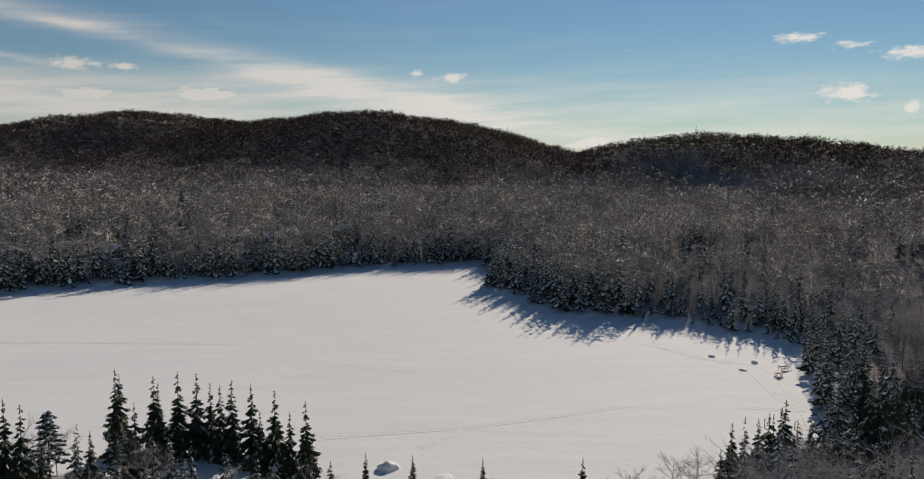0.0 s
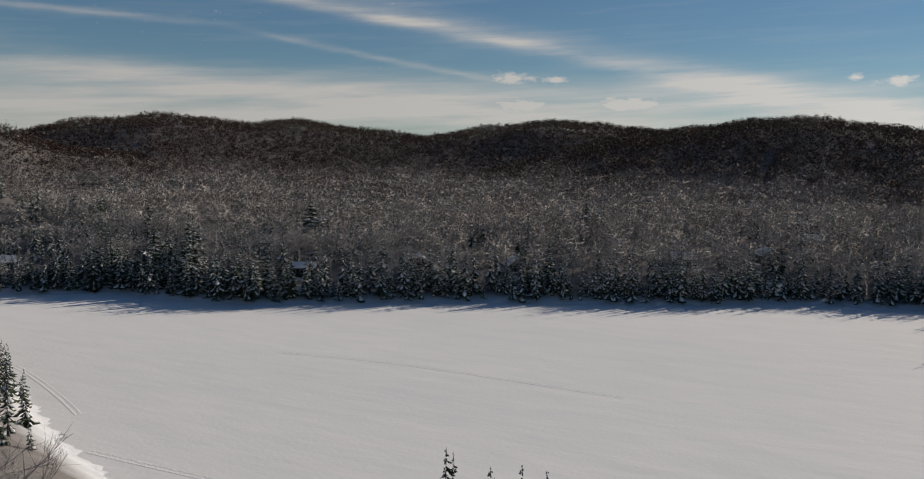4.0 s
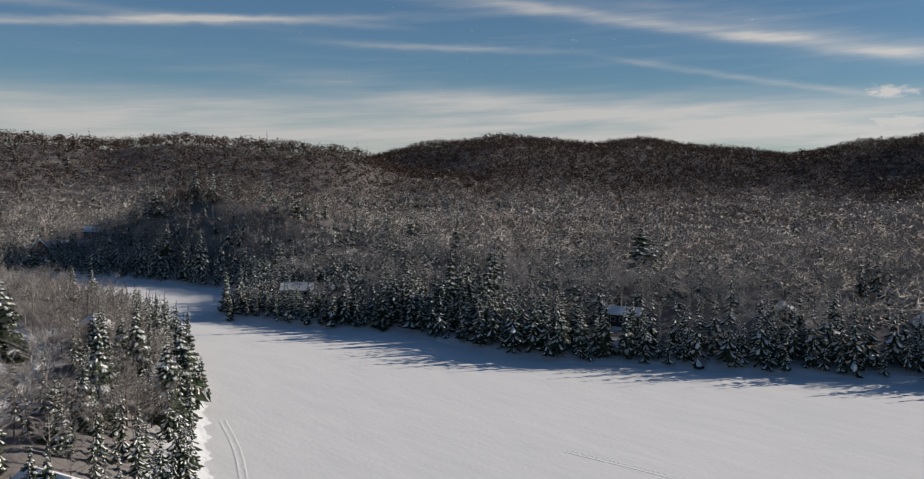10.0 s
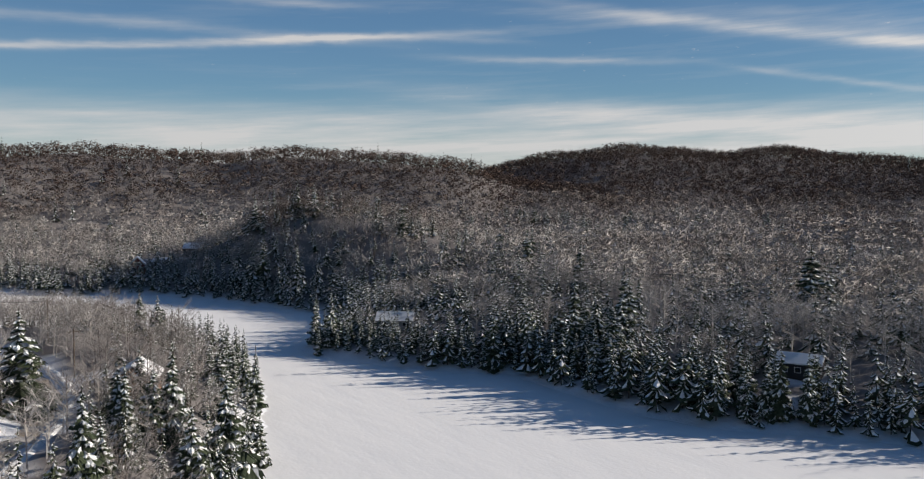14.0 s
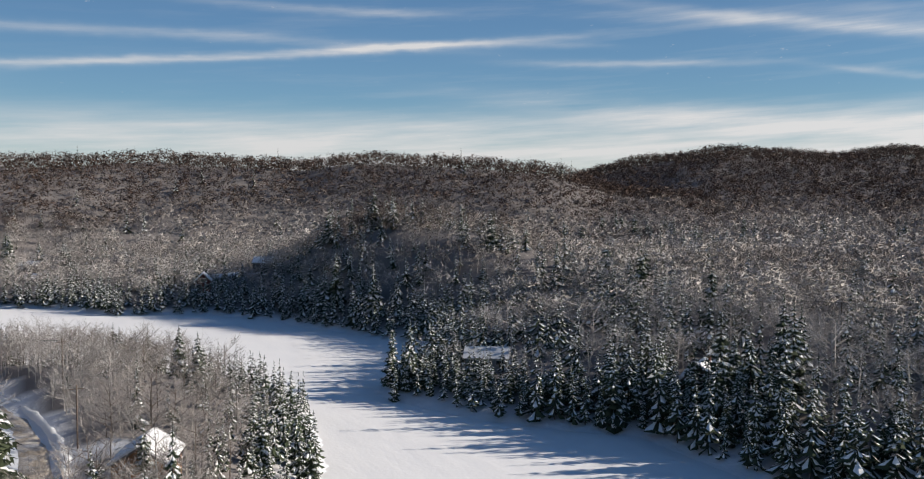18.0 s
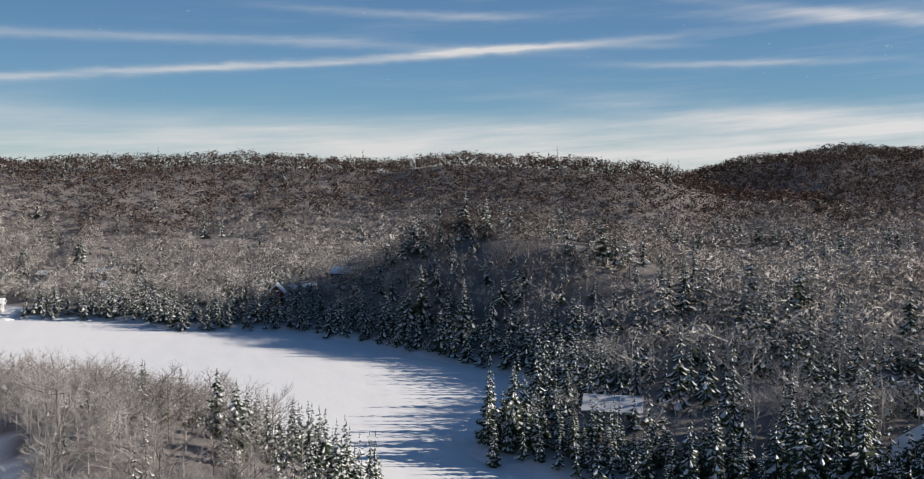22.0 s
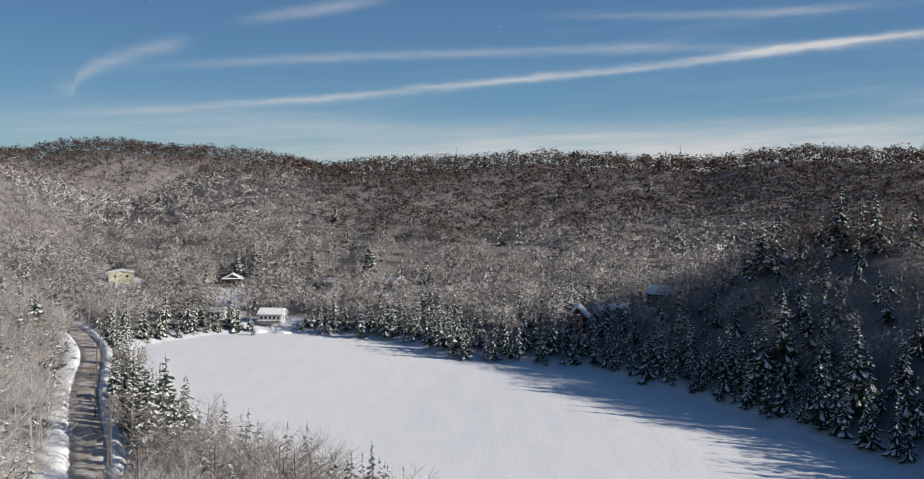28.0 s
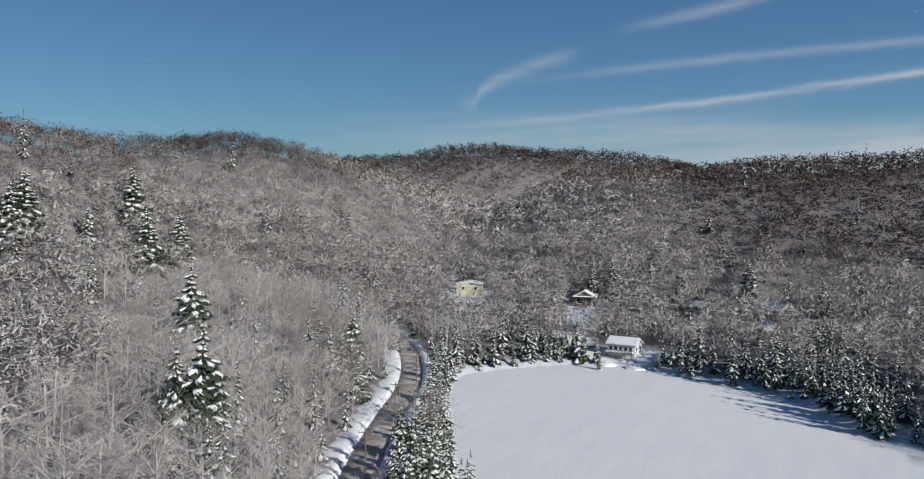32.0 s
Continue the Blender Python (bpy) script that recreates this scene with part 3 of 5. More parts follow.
    # leader
    put([(0.006, 0, 0.93), (-0.004, 0.006, 0.93), (-0.004, -0.006, 0.93), (0, 0, 1.02)], [(0, 1, 3), (1, 2, 3), (2, 0, 3)], crown_v, crown_f)
    return (np.array(crown_v), np.array(crown_f)), (np.array(snow_v), np.array(snow_f))


def branch_tree(seed, limbs=7, subs=5, twigs=6, cone=True, thick=1.0, spread=1.0):
    """A bare broadleaf tree one metre high: trunk and limb arrays, twig arrays."""
    r = np.random.RandomState(seed)
    wood_v, wood_f, twig_v, twig_f = [], [], [], []

    def spike(a, b, w0, w1, V, F, sides=3):
        a, b = np.array(a), np.array(b)
        d = b - a
        q = np.cross(d, r.randn(3))
        q /= np.linalg.norm(q) + 1e-9
        p = np.cross(d, q)
        p /= np.linalg.norm(p) + 1e-9
        n = len(V)
        if sides == 2:
            V.extend([a + q * w0, a - q * w0, b])
            F.append((n, n + 1, n + 2))
            return
        for e, w in ((a, w0), (b, w1)):
            for k in range(3):
                t = 6.283 * k / 3
                V.append(e + (q * math.cos(t) + p * math.sin(t)) * w)
        for k in range(3):
            j = (k + 1) % 3
            F.extend([(n + k, n + j, n + 3 + j), (n + k, n + 3 + j, n + 3 + k)])

    lean = r.randn(2) * 0.03
    top = np.array([lean[0], lean[1], 0.82])
    w = 0.011 * thick
    fork = top * 0.5
    spike((0, 0, -0.06), fork, w, w * 0.7, wood_v, wood_f)
    spike(fork, top, w * 0.7, w * 0.2, wood_v, wood_f)
    for k in range(limbs):
        u = 0.24 + 0.62 * (k + r.rand()) / limbs
        base = top * u
        a = k * 2.4 + r.rand() * 1.2
        L = (0.50 - 0.32 * u) * (0.8 + 0.4 * r.rand()) * spread
        rise = 0.32 + 0.75 * r.rand()
        d = np.array([math.cos(a), math.sin(a), rise])
        d /= np.linalg.norm(d)
        end = base + d * L
        spike(base, end, w * 0.45, w * 0.12, wood_v, wood_f)
        for m in range(subs):
            s = 0.3 + 0.68 * (m + r.rand()) / subs
            b0 = base + d * L * s
            d2 = d + r.randn(3) * 0.55 + np.array([0, 0, 0.25])
            d2 /= np.linalg.norm(d2)
            L2 = L * (0.62 - 0.3 * s) * (0.7 + 0.6 * r.rand()) + 0.03
            e2 = b0 + d2 * L2
            spike(b0, e2, w * 0.2, w * 0.07, twig_v, twig_f, 3 if cone else 2)
            for q in range(twigs):
                s3 = 0.25 + 0.75 * (q + r.rand()) / twigs
                b3 = b0 + d2 * L2 * s3
                d3 = d2 + r.randn(3) * 0.6 + np.array([0, 0, 0.15])
                d3 /= np.linalg.norm(d3)
                spike(b3, b3 + d3 * L2 * (0.45 + 0.45 * r.rand()), w * 0.11, 0, twig_v, twig_f, 2)
    return (np.array(wood_v), np.array(wood_f)), (np.array(twig_v), np.array(twig_f))


def crown_tree(seed, sprays, long, wide, twigs, thin, limbs, reach=0.35, low=0.0, most=7):
    """A leafless crown one metre high: a stem and limbs, several domed lobes of overlapping twig sprays, and single twigs standing out of them."""
    r = np.random.RandomState(seed)
    V, F, N = [], [], []

    def blade(a, b, side, out=(0.0, 0.0, 1.0)):
        n = len(V)
        V.extend([a + side, a - side, b])
        N.extend([out] * 3)
        F.append((n, n + 1, n + 2))

    def across(d, w):
        q = np.cross(d, r.randn(3))
        return q * (w / (np.linalg.norm(q) + 1e-9))

    def outward(d, c):
        n = d * 0.75 + np.array([c[0], c[1], c[2] - 0.5]) * 1.2 + r.randn(3) * 0.16
        return n / np.linalg.norm(n)

    blade(np.array([0, 0, -0.1]), np.array([0.01, 0, 0.62]), np.array([0.011, 0, 0]))
    lobes = [(np.array([0.0, 0.0, 0.66]), 0.24 + 0.05 * r.rand())]
    count = most - 3 + r.randint(3)
    for k in range(count):
        a = 6.283 * (k + 0.5 * r.rand()) / count
        out = reach * (0.42 + 0.30 * r.rand())
        lobes.append((np.array([math.cos(a) * out, math.sin(a) * out, 0.46 - low + (0.24 + low) * r.rand()]), 0.15 + 0.10 * r.rand()))
    weight = np.array([q ** 2 for _, q in lobes])
    weight /= weight.sum()
    for k in range(limbs):
        c, q = lobes[r.randint(len(lobes))]
        start, end = np.array([0, 0, 0.20 + 0.25 * r.rand()]), c + r.randn(3) * q * 0.45
        blade(start, end, across(end - start, thin * 1.7))
    for k in range(sprays + twigs):
        c, q = lobes[r.choice(len(lobes), p=weight)]
        d = r.randn(3)
        d[2] = d[2] * 0.8 + 0.45
        d /= np.linalg.norm(d)
        t = np.cross(d, r.randn(3))
        t /= np.linalg.norm(t) + 1e-9
        if k < sprays:
            start = c + d * q * (0.70 + 0.25 * r.rand()) - t * long * 0.4
            along = t * (0.75 + 0.2 * r.rand()) + d * (0.25 + 0.5 * r.rand())
            blade(start, start + along * long * (0.7 + 0.6 * r.rand()), np.cross(d, t) * wide * (0.6 + 0.8 * r.rand()), outward(d, c))
        else:
            start = c + d * q * 0.25
            end = c + (d + 0.45 * r.randn(3) * 0.5) * q * (1.05 + 0.3 * r.rand())
            blade(start, end, across(end - start, thin * (0.7 + 0.6 * r.rand())), outward(d, c))
    return (np.array(V), np.array(F)), np.array(N)


def scatter_mesh(templates, pos, size, wide, seed):
    """All trees of one wood as arrays: each template copied to its share of the places."""
    r = np.random.RandomState(seed)
    pick = r.randint(len(templates), size=len(pos))
    turn = r.rand(len(pos)) * 6.283
    out_v, out_f, out_r, base = [], [], [], 0
    own = r.rand(len(pos))
    for n, (V, F) in enumerate(templates):
        m = np.where(pick == n)[0]
        if not len(m):
            continue
        c, s = np.cos(turn[m])[:, None], np.sin(turn[m])[:, None]
        h, w = size[m][:, None], (size[m] * wide[m])[:, None]
        X = (V[None, :, 0] * c - V[None, :, 1] * s) * w + pos[m, 0:1]
        Y = (V[None, :, 0] * s + V[None, :, 1] * c) * w + pos[m, 1:2]
        Z = V[None, :, 2] * h + pos[m, 2:3]
        out_v.append(np.stack([X, Y, Z], -1).reshape(-1, 3))
        out_f.append((F[None] + (np.arange(len(m)) * len(V))[:, None, None] + base).reshape(-1, 3))
        out_r.append(np.repeat(own[m], len(V)))
        base += len(m) * len(V)
    return np.concatenate(out_v), np.concatenate(out_f), np.concatenate(out_r)


def stuff(name, mesh_parts, label, category, smooth=False, normals=None):
    """Joined woods: several (verts, faces, material) in one mesh."""
    V, F, S, R, base = [], [], [], [], 0
    for n, (v, f, own, _) in enumerate(mesh_parts):
        V.append(v)
        R.append(own)
        F.append(f + base)
        S.append(np.full(len(f), n))
        base += len(v)
    S = np.concatenate(S)
    me = sheet_mesh(name, np.concatenate(V), np.concatenate(F), [m for *_, m in mesh_parts], S, smooth)
    me.attributes.new("tree", "FLOAT", "POINT").data.foreach_set("value", np.concatenate(R).astype(np.float32))
    if normals is not None:
        me.attributes.new("custom_normal", "FLOAT_VECTOR", "POINT").data.foreach_set("vector", np.ascontiguousarray(normals, np.float32).ravel())
    return tagged(new(name, me), label, category, kind="stuff")


# places along the shore and over the hills
def jitter_grid(x0, x1, y0, y1, step, seed):
    r = np.random.RandomState(seed)
    X, Y = np.meshgrid(np.arange(x0, x1, step), np.arange(y0, y1, step))
    return (X + (r.rand(*X.shape) - 0.5) * step * 0.95).ravel(), (Y + (r.rand(*Y.shape) - 0.5) * step * 0.95).ravel()


RIM_AZ, RIM_R = [], []
for width, pts in RIDGES[:1] + RIDGES[2:]:
    for x, y, h in pts:
        RIM_AZ.append(math.atan2(y - 200, x + 250))
        RIM_R.append(math.hypot(y - 200, x + 250))
RIM_AZ, RIM_R = np.array(RIM_AZ), np.array(RIM_R)


def within_rim(x, y):
    """Inside the bowl of hills, a little past the ridge lines."""
    a, r = np.arctan2(y - 200, x + 250), np.hypot(y - 200, x + 250)
    limit = np.zeros(x.shape)
    for az, rim in zip(RIM_AZ, RIM_R):
        off = np.abs((a - az + np.pi) % (2 * np.pi) - np.pi)
        limit = np.maximum(limit, np.where(off < 0.22, rim, 0))
    east = (x > -60) & (y < 700) & (x < 360)
    return (r < np.maximum(limit, 330) + 85) | east


# fir belts: share of firs by distance from the shore, thickened by clumps
def fir_share(x, y, d):
    clump = wave(x, y, 60, 11) * 0.5 + wave(x, y, 23, 12) * 0.5
    inlet = np.where((x < -190) & (y > 200), 0.22, 0.10)
    share = (0.93 + 0.15 * clump) * np.exp(-(d / np.where((x < -225) & (y > 150), 19.0, 14.0)) ** 4) + inlet * np.exp(-(d / 75.0) ** 2) + 0.015
    share = share + np.where((clump > 0.42) & (d > 25) & (d < 330), 0.42 * np.exp(-(d / 170.0) ** 2), 0)
    south = (y < 185) & (x > -480) & (x < 40) & (y > -200)
    share = np.where(south, 0.75 * np.exp(-(d / 16.0) ** 2) + 0.05 + np.where(clump > 0.5, 0.25, 0), share)
    return share


# camera-side and lakeside stretches whose trees stand as things of their own
NEAR_LINES = [[(-62, 100), (-130, 118), (-200, 150), (-300, 175), (-350, 140), (-440, 85), (-500, 20)], [(-182, 268), (-252, 254), (-311, 221)], [(-20, 100), (60, 118), (92, 160)]]
SPECIAL_FIRS = [(-157, 308, 10), (-163, 306, 9), (-150, 312, 11), (-129, 330, 10), (-126, 322, 9), (-121, 333, 11), (-186, 277, 9), (-193, 274, 8), (-47, 379, 9), (-250, 262, 10), (-246, 266, 8), (-262, 261, 9), (-228.5, 157.2, 10.0), (-231, 152.5, 5.5), (-230, 163, 6), (-160, 303, 7), (-154, 305, 6), (-133, 322, 6.5), (-127, 326, 6), (-288, 236, 8), (-284, 240, 7.5), (-292, 232, 7), (-598, 66, 11), (-594, 69, 12), (-601, 63, 10), (-596, 63, 9), (-629, 84, 14), (-632, 90, 13), (-634, 80, 15), (-548, 98, 8.5), (-547, 94, 9.5), (-549, 90, 9), (-546, 88, 7.5), (-540, 101, 6), (-550, 80, 8), (-600, 112, 8), (-596, 140, 7), (-323, 161, 10.5), (-312, 167, 10.0), (-304.7, 224.4, 16.0), (-392, 121, 10), (-384, 126, 9), (-399, 113, 11), (-407, 108, 12), (-414, 106, 10), (-420, 104, 11.5),
                (-428, 101, 9), (-388, 116, 12), (-377, 131, 8), (-318, 228, 9), (-301, 219, 8.5)]
SHORE_SPRUCES = [(-52.5, 127.2, 14.8), (-53.0, 129.9, 13.3), (-42.3, 108.1, 11.5), (-46.3, 126.0, 13.9), (-45.2, 124.7, 13.4), (-43.1, 127.3, 14.3), (-40.5, 128.1, 13.8), (-38.5, 128.3, 12.3), (-36.7, 127.2, 12.3), (-34.7, 126.4, 13.4), (-31.2, 124.1, 13.4), (-29.1, 120.6, 10.4), (-27.2, 121.7, 12.9), (-24.7, 119.9, 10.4), (-22.0, 117.9, 12.5), (-51.1, 93.3, 12.7), (-48.2, 91.3, 12.7), (-45.9, 91.1, 8.7), (-42.8, 96.1, 9.6), (-13.2, 114.1, 6.5), (-6.7, 113.1, 6.5), (2.8, 111.8, 6.5), (15.9, 109.4, 7.5), (38.1, 117.8, 9.5), (38.2, 113.0, 9.6), (41.5, 117.0, 10.5), (43.4, 116.5, 10.6), (43.6, 100.9, 11.7), (46.4, 103.3, 12.7), (46.8, 99.5, 11.7), (42.4, 106.5, 7.6), (35.1, 113.1, 7.5), (57.6, 115.2, 13.6), (64.7, 135.4, 13.5), (55.8, 107.7, 13.7)]
POINT_FIRS = [(-344.7, 161.5, 11.4), (-323.7, 167.8, 7.9), (-311.2, 169.5, 5.9), (-308.6, 172.7, 6.5), (-307.4, 175.8, 7.2), (-302.0, 178.0, 7.3), (-295.8, 180.8, 7.4), (-292.4, 182.5, 7.7), (-283.3, 183.9, 9.0), (-275.8, 186.0, 10.8), (-312.1, 166.9, 5.5), (-304.5, 175.4, 6.8), (-299.5, 177.5, 6.9), (-289.4, 178.5, 6.8), (-277.7, 182.1, 8.8), (-268.0, 183.4, 10.4), (-272.1, 186.9, 11.8), (-244.4, 182.3, 14.5), (-243.2, 169.3, 7.6), (-248.9, 174.5, 9.0), (-259.2, 182.1, 11.2), (-253.5, 182.9, 12.8)]
PINES = [(-59.4, 103.2, 11.0), (-53, 107, 9.5)]
HILL_FIRS = [(-482.6, 261.5, 13), (-463.5, 275.6, 14), (-452.2, 279.4, 12), (-599.4, 385.7, 13), (-413.0, 291.9, 10), (-400.9, 298.1, 11), (-495.7, 404.0, 13), (-500.2, 441.8, 14), (-494.5, 446.0, 12), (-548.0, 468.9, 12), (-503.1, 465.7, 11), (-416.4, 410.6, 13), (-406.6, 405.3, 12), (-482.4, 463.4, 9), (-332.4, 315.4, 13), (-345.4, 310.4, 13), (-649.5, 330.2, 12), (-430.4, 247.8, 14), (-410.1, 254.9, 13), (-426.6, 246.3, 15), (-405.3, 252.9, 14), (-623.5, 75.2, 14), (-625.4, 82.8, 15), (-632.7, 96.0, 13), (-628.8, 108.9, 12), (-638.1, 133.6, 14), (-630.0, 147.9, 12), (-615.6, 160.6, 13), (-444.0, 31.5, 21), (-393.1, 79.5, 19), (-390.2, 76.9, 16), (-515.4, -58.6, 20), (-497.8, -34.6, 19), (-514.5, -36.7, 17), (-489.4, -50.8, 13), (-465.8, -23.6, 12), (-603.6, -52.3, 12), (-533.2, 16.3, 14), (-463.1, 50.6, 12), (-474.0, 56.2, 14), (-458.1, 59.7, 13), (-520.8, 42.1, 10), (-631.4, 96.5, 13), (-641.7, 132.1, 14), (-471.6, -57.5, 20), (-465.9, -56.5, 18), (-324.1, 307.3, 14), (-287.3, 300.8, 13), (-478.9, 450.9, 13), (-418.5, 440.8, 13), (-223.1, 326.4, 16), (-236.4, 274.1, 15), (-420.4, 557.0, 13), (-516.7, 406.5, 12), (-553.9, 458.7, 13), (-547.7, 464.8, 14), (-133.1, 407.0, 15), (-223.8, 328.2, 15), (-476.2, 498.4, 13), (-433.5, 510.9, 13), (-243.8, 263.0, 15), (-243.7, 266.5, 11), (-243.2, 278.8, 15), (-238.2, 269.8, 11), (-249.7, 256.4, 8), (-235.8, 139.9, 16), (-208.5, 157.8, 15), (-202.8, 164.1, 15), (-175.9, 140.9, 15), (-203.5, 150.2, 12), (-184.7, 154.5, 14), (-215.4, 173.3, 8), (-223.0, 151.0, 8), (-247.5, 175.8, 9), (-228.2, 168.4, 7), (-552.2, 3.5, 12), (-473.8, 46.5, 11), (-466.2, 58.1, 10), (-533.1, 21.9, 13), (-541.5, 29.6, 9), (-542.1, 37.2, 8), (-641.3, 70.5, 12), (-637.4, 79.5, 12), (-640.8, 94.3, 13), (-630.9, 107.6, 12), (-639.2, 133.2, 13), (-628.1, 148.2, 12), (-622.7, 159.7, 12), (-614.5, 133.6, 11)]


def place_trees():
    X, Y = jitter_grid(-730, 210, -80, 560, 3.4, 21)
    D = lake_distance(X, Y)
    ok = (D > np.where(Y < 200, 0.5, 1.4)) & (D < 150) & within_rim(X, Y) & ~cleared(X, Y)
    ok &= ~((X > -150) & (X < -62) & (Y < 155) & (D < np.where(X > -114, 26, np.where(X > -131, 9, 3.5))))
    for x, y, _ in SPECIAL_FIRS + POINT_FIRS + PINES + HILL_FIRS + SHORE_SPRUCES:
        ok &= np.hypot(X - x, Y - y) > 1.6
    X, Y, D = X[ok], Y[ok], D[ok]
    share = fir_share(X, Y, D)
    u = rng.rand(len(X))
    fir = u < share
    slope = (X < -330) & (Y < 105)
    bare = ~fir & (rng.rand(len(X)) < np.where(slope, 0.44, np.where((Y < 206) & (X < -215) & (X > -360), 0.62, np.where(X > 30, 0.34, 0.27))))
    low = (X > -16) & (X < 31) & (Y < 135)
    H = np.where(fir, 4.5 + 9.5 * rng.rand(len(X)) ** 1.3, np.where(slope, 8.0, 7.6) + 5.6 * rng.rand(len(X)))
    H = np.where(fir & (D < 7), np.clip(H, 5.5, 12.0), H)
    # the tallest woods stand on the north shore
    north = (Y > 205) & (X > -375) & (X < 50)
    H = np.where(north, np.where(fir, 7.0 + 9.0 * rng.rand(len(X)), 9.5 + 6.0 * rng.rand(len(X))), H)
    H = np.where(np.hypot(X + 293, Y - 234) < 22, np.minimum(H, 6.5 + 2.5 * rng.rand(len(X))), H)
    strip = (Y < 206) & (X < -90) & (X > -360)
    H = np.where(strip, np.where(fir, np.minimum(H, 9.5), H * 0.82), H)
    H = np.where((X > -75) & (X < -10) & (Y < 130), np.minimum(H, 7.5), H)
    H = np.where(low, np.minimum(H, 4.5 + 1.5 * rng.rand(len(X))), H)
    H = np.where((X > 50) & (Y < 300), H * 0.85, H)
    Z = ground_height(X, Y, D) - 0.15
    P = np.stack([X, Y, Z], 1)
    return (P[fir], H[fir]), (P[bare], H[bare])


(FIR_P, FIR_H), (BARE_P, BARE_H) = place_trees()


def nearness(P):
    return np.min([line_distance(P[:, 0], P[:, 1], l)[0] for l in NEAR_LINES], axis=0)


FIR_KINDS = [fir_template(18, 9, 100 + k, True, 0.70 + 0.07 * k, 0.82 + 0.10 * (k % 3), 1.0 + 0.1 * (k % 2)) for k in range(5)]
LADEN_KINDS = [fir_template(21, 10, 170 + k, True, 0.88, 0.86 + 0.10 * k, 1.35) for k in range(5)]
DARK_KINDS = [fir_template(19, 9, 150 + k, True, 0.22, 0.86 + 0.08 * k, 0.8) for k in range(3)]
MID_FIRS = [fir_template(11, 6, 200 + k, False, 0.92, 0.80 + 0.12 * (k % 3), 1.2) for k in range(5)]


def trunk_mesh(name, r0, top, mat):
    bm = rod((0, 0, -0.05), (0, 0, top), r0, r0 * 0.15, 6)
    me = bpy.data.meshes.new(name)
    bm.to_mesh(me)
    bm.free()
    me.materials.append(mat)
    return me


def child(name, me, parent):
    ob = new(name, me)
    ob.parent = parent
    return ob


def fir_models(kinds, label):
    models = []
    me_trunk = trunk_mesh("trunk", 0.012, 0.9, BARK)
    for (cv, cf), (sv, sf) in kinds:
        root = tagged(new("fir_tree"), label, "fir tree", "firs along the shore")
        child("trunk", me_trunk, root)
        child("crown", sheet_mesh("crown", cv, cf, [NEEDLES]), root)
        tagged(child("snow", sheet_mesh("snow", sv, sf, [SNOW]), root), "white snow lying on the boughs", kind="stuff")
        models.append(root)
    return models


def upright(x, y, z, h, wide=1.0, turn=0.0):
    return Matrix.LocRotScale((x, y, z), Euler((0, 0, turn)), (h * wide, h * wide, h))


FIRS = fir_models(FIR_KINDS, "dark green balsam fir laden with fresh snow")
LADEN_FIRS = fir_models(LADEN_KINDS, "broad fir with boughs bent under heavy snow")
DARK_FIRS = fir_models(DARK_KINDS, "slender dark spruce with hardly any snow on its boughs")
used = set()


def plant(models, x, y, z, h, wide=1.0):
    """Stands one tree; the first of each model is the model itself."""
    k = rng.randint(len(models))
    m = upright(x, y, z, h, wide, rng.rand() * 6.28)
    if models[k].name not in used:
        used.add(models[k].name)
        models[k].matrix_basis = m
        return models[k]
    base = models[k].matrix_basis.copy()
    ob = copy_thing(models[k], Matrix())
    ob.matrix_basis = m
    return ob


near = nearness(FIR_P)
order = np.argsort(near)
pick, rest = order[:165], order[165:]
CLUMPS = []
for x, y, h in SPECIAL_FIRS:
    plant(DARK_FIRS if x > -80 else LADEN_FIRS if h > 12 else FIRS, x, y, float(ground_height(x, y)) - 0.15, h * (1.35 if y > 255 and x > -270 else 1.0), 0.85 + 0.2 * rng.rand())
for x, y, h in POINT_FIRS:
    plant(FIRS, x, y, float(ground_height(x, y)) - 0.15, h, 0.72 + 0.15 * rng.rand())
for x, y, h in SHORE_SPRUCES:
    plant(DARK_FIRS, x, y, float(ground_height(x, y)) - 0.15, h, 0.8 + 0.2 * rng.rand())
for x, y, h in HILL_FIRS:
    beyond = y > 240
    plant(FIRS if beyond else LADEN_FIRS, x, y, float(ground_height(x, y)) - 0.15, h * (1.35 if beyond else 1.1), (1.25 if h > 15 else 0.85) + 0.2 * rng.rand())
    if beyond:
        for k in range(3):
            nx, ny = x + rng.randn() * 6, y + rng.randn() * 6
            CLUMPS.append((nx, ny, float(ground_height(nx, ny)) - 0.15, h * (0.9 + 0.35 * rng.rand())))
# row of snowy firs and bare trees between the road and the ice
for k in range(17):
    q = k / 16.0
    x, y = -396 - 106 * q + rng.randn() * 1.2, 110 - 43.5 * q + 3.0 * math.sin(3.1 * q) + rng.randn() * 0.9
    plant(LADEN_FIRS if k % 3 == 0 else FIRS, x, y, float(ground_height(x, y)) - 0.15, 6.0 + 6.5 * rng.rand(), 0.62 + 0.2 * rng.rand())
for n in pick:
    big = FIR_P[n][0] < -95 and FIR_P[n][1] < 200 and rng.rand() < 0.45
    plant(DARK_FIRS if FIR_P[n][0] > -95 else LADEN_FIRS if big else FIRS, *FIR_P[n], FIR_H[n] * (1.2 if big else 1.0), 0.9 + 0.3 * rng.rand())


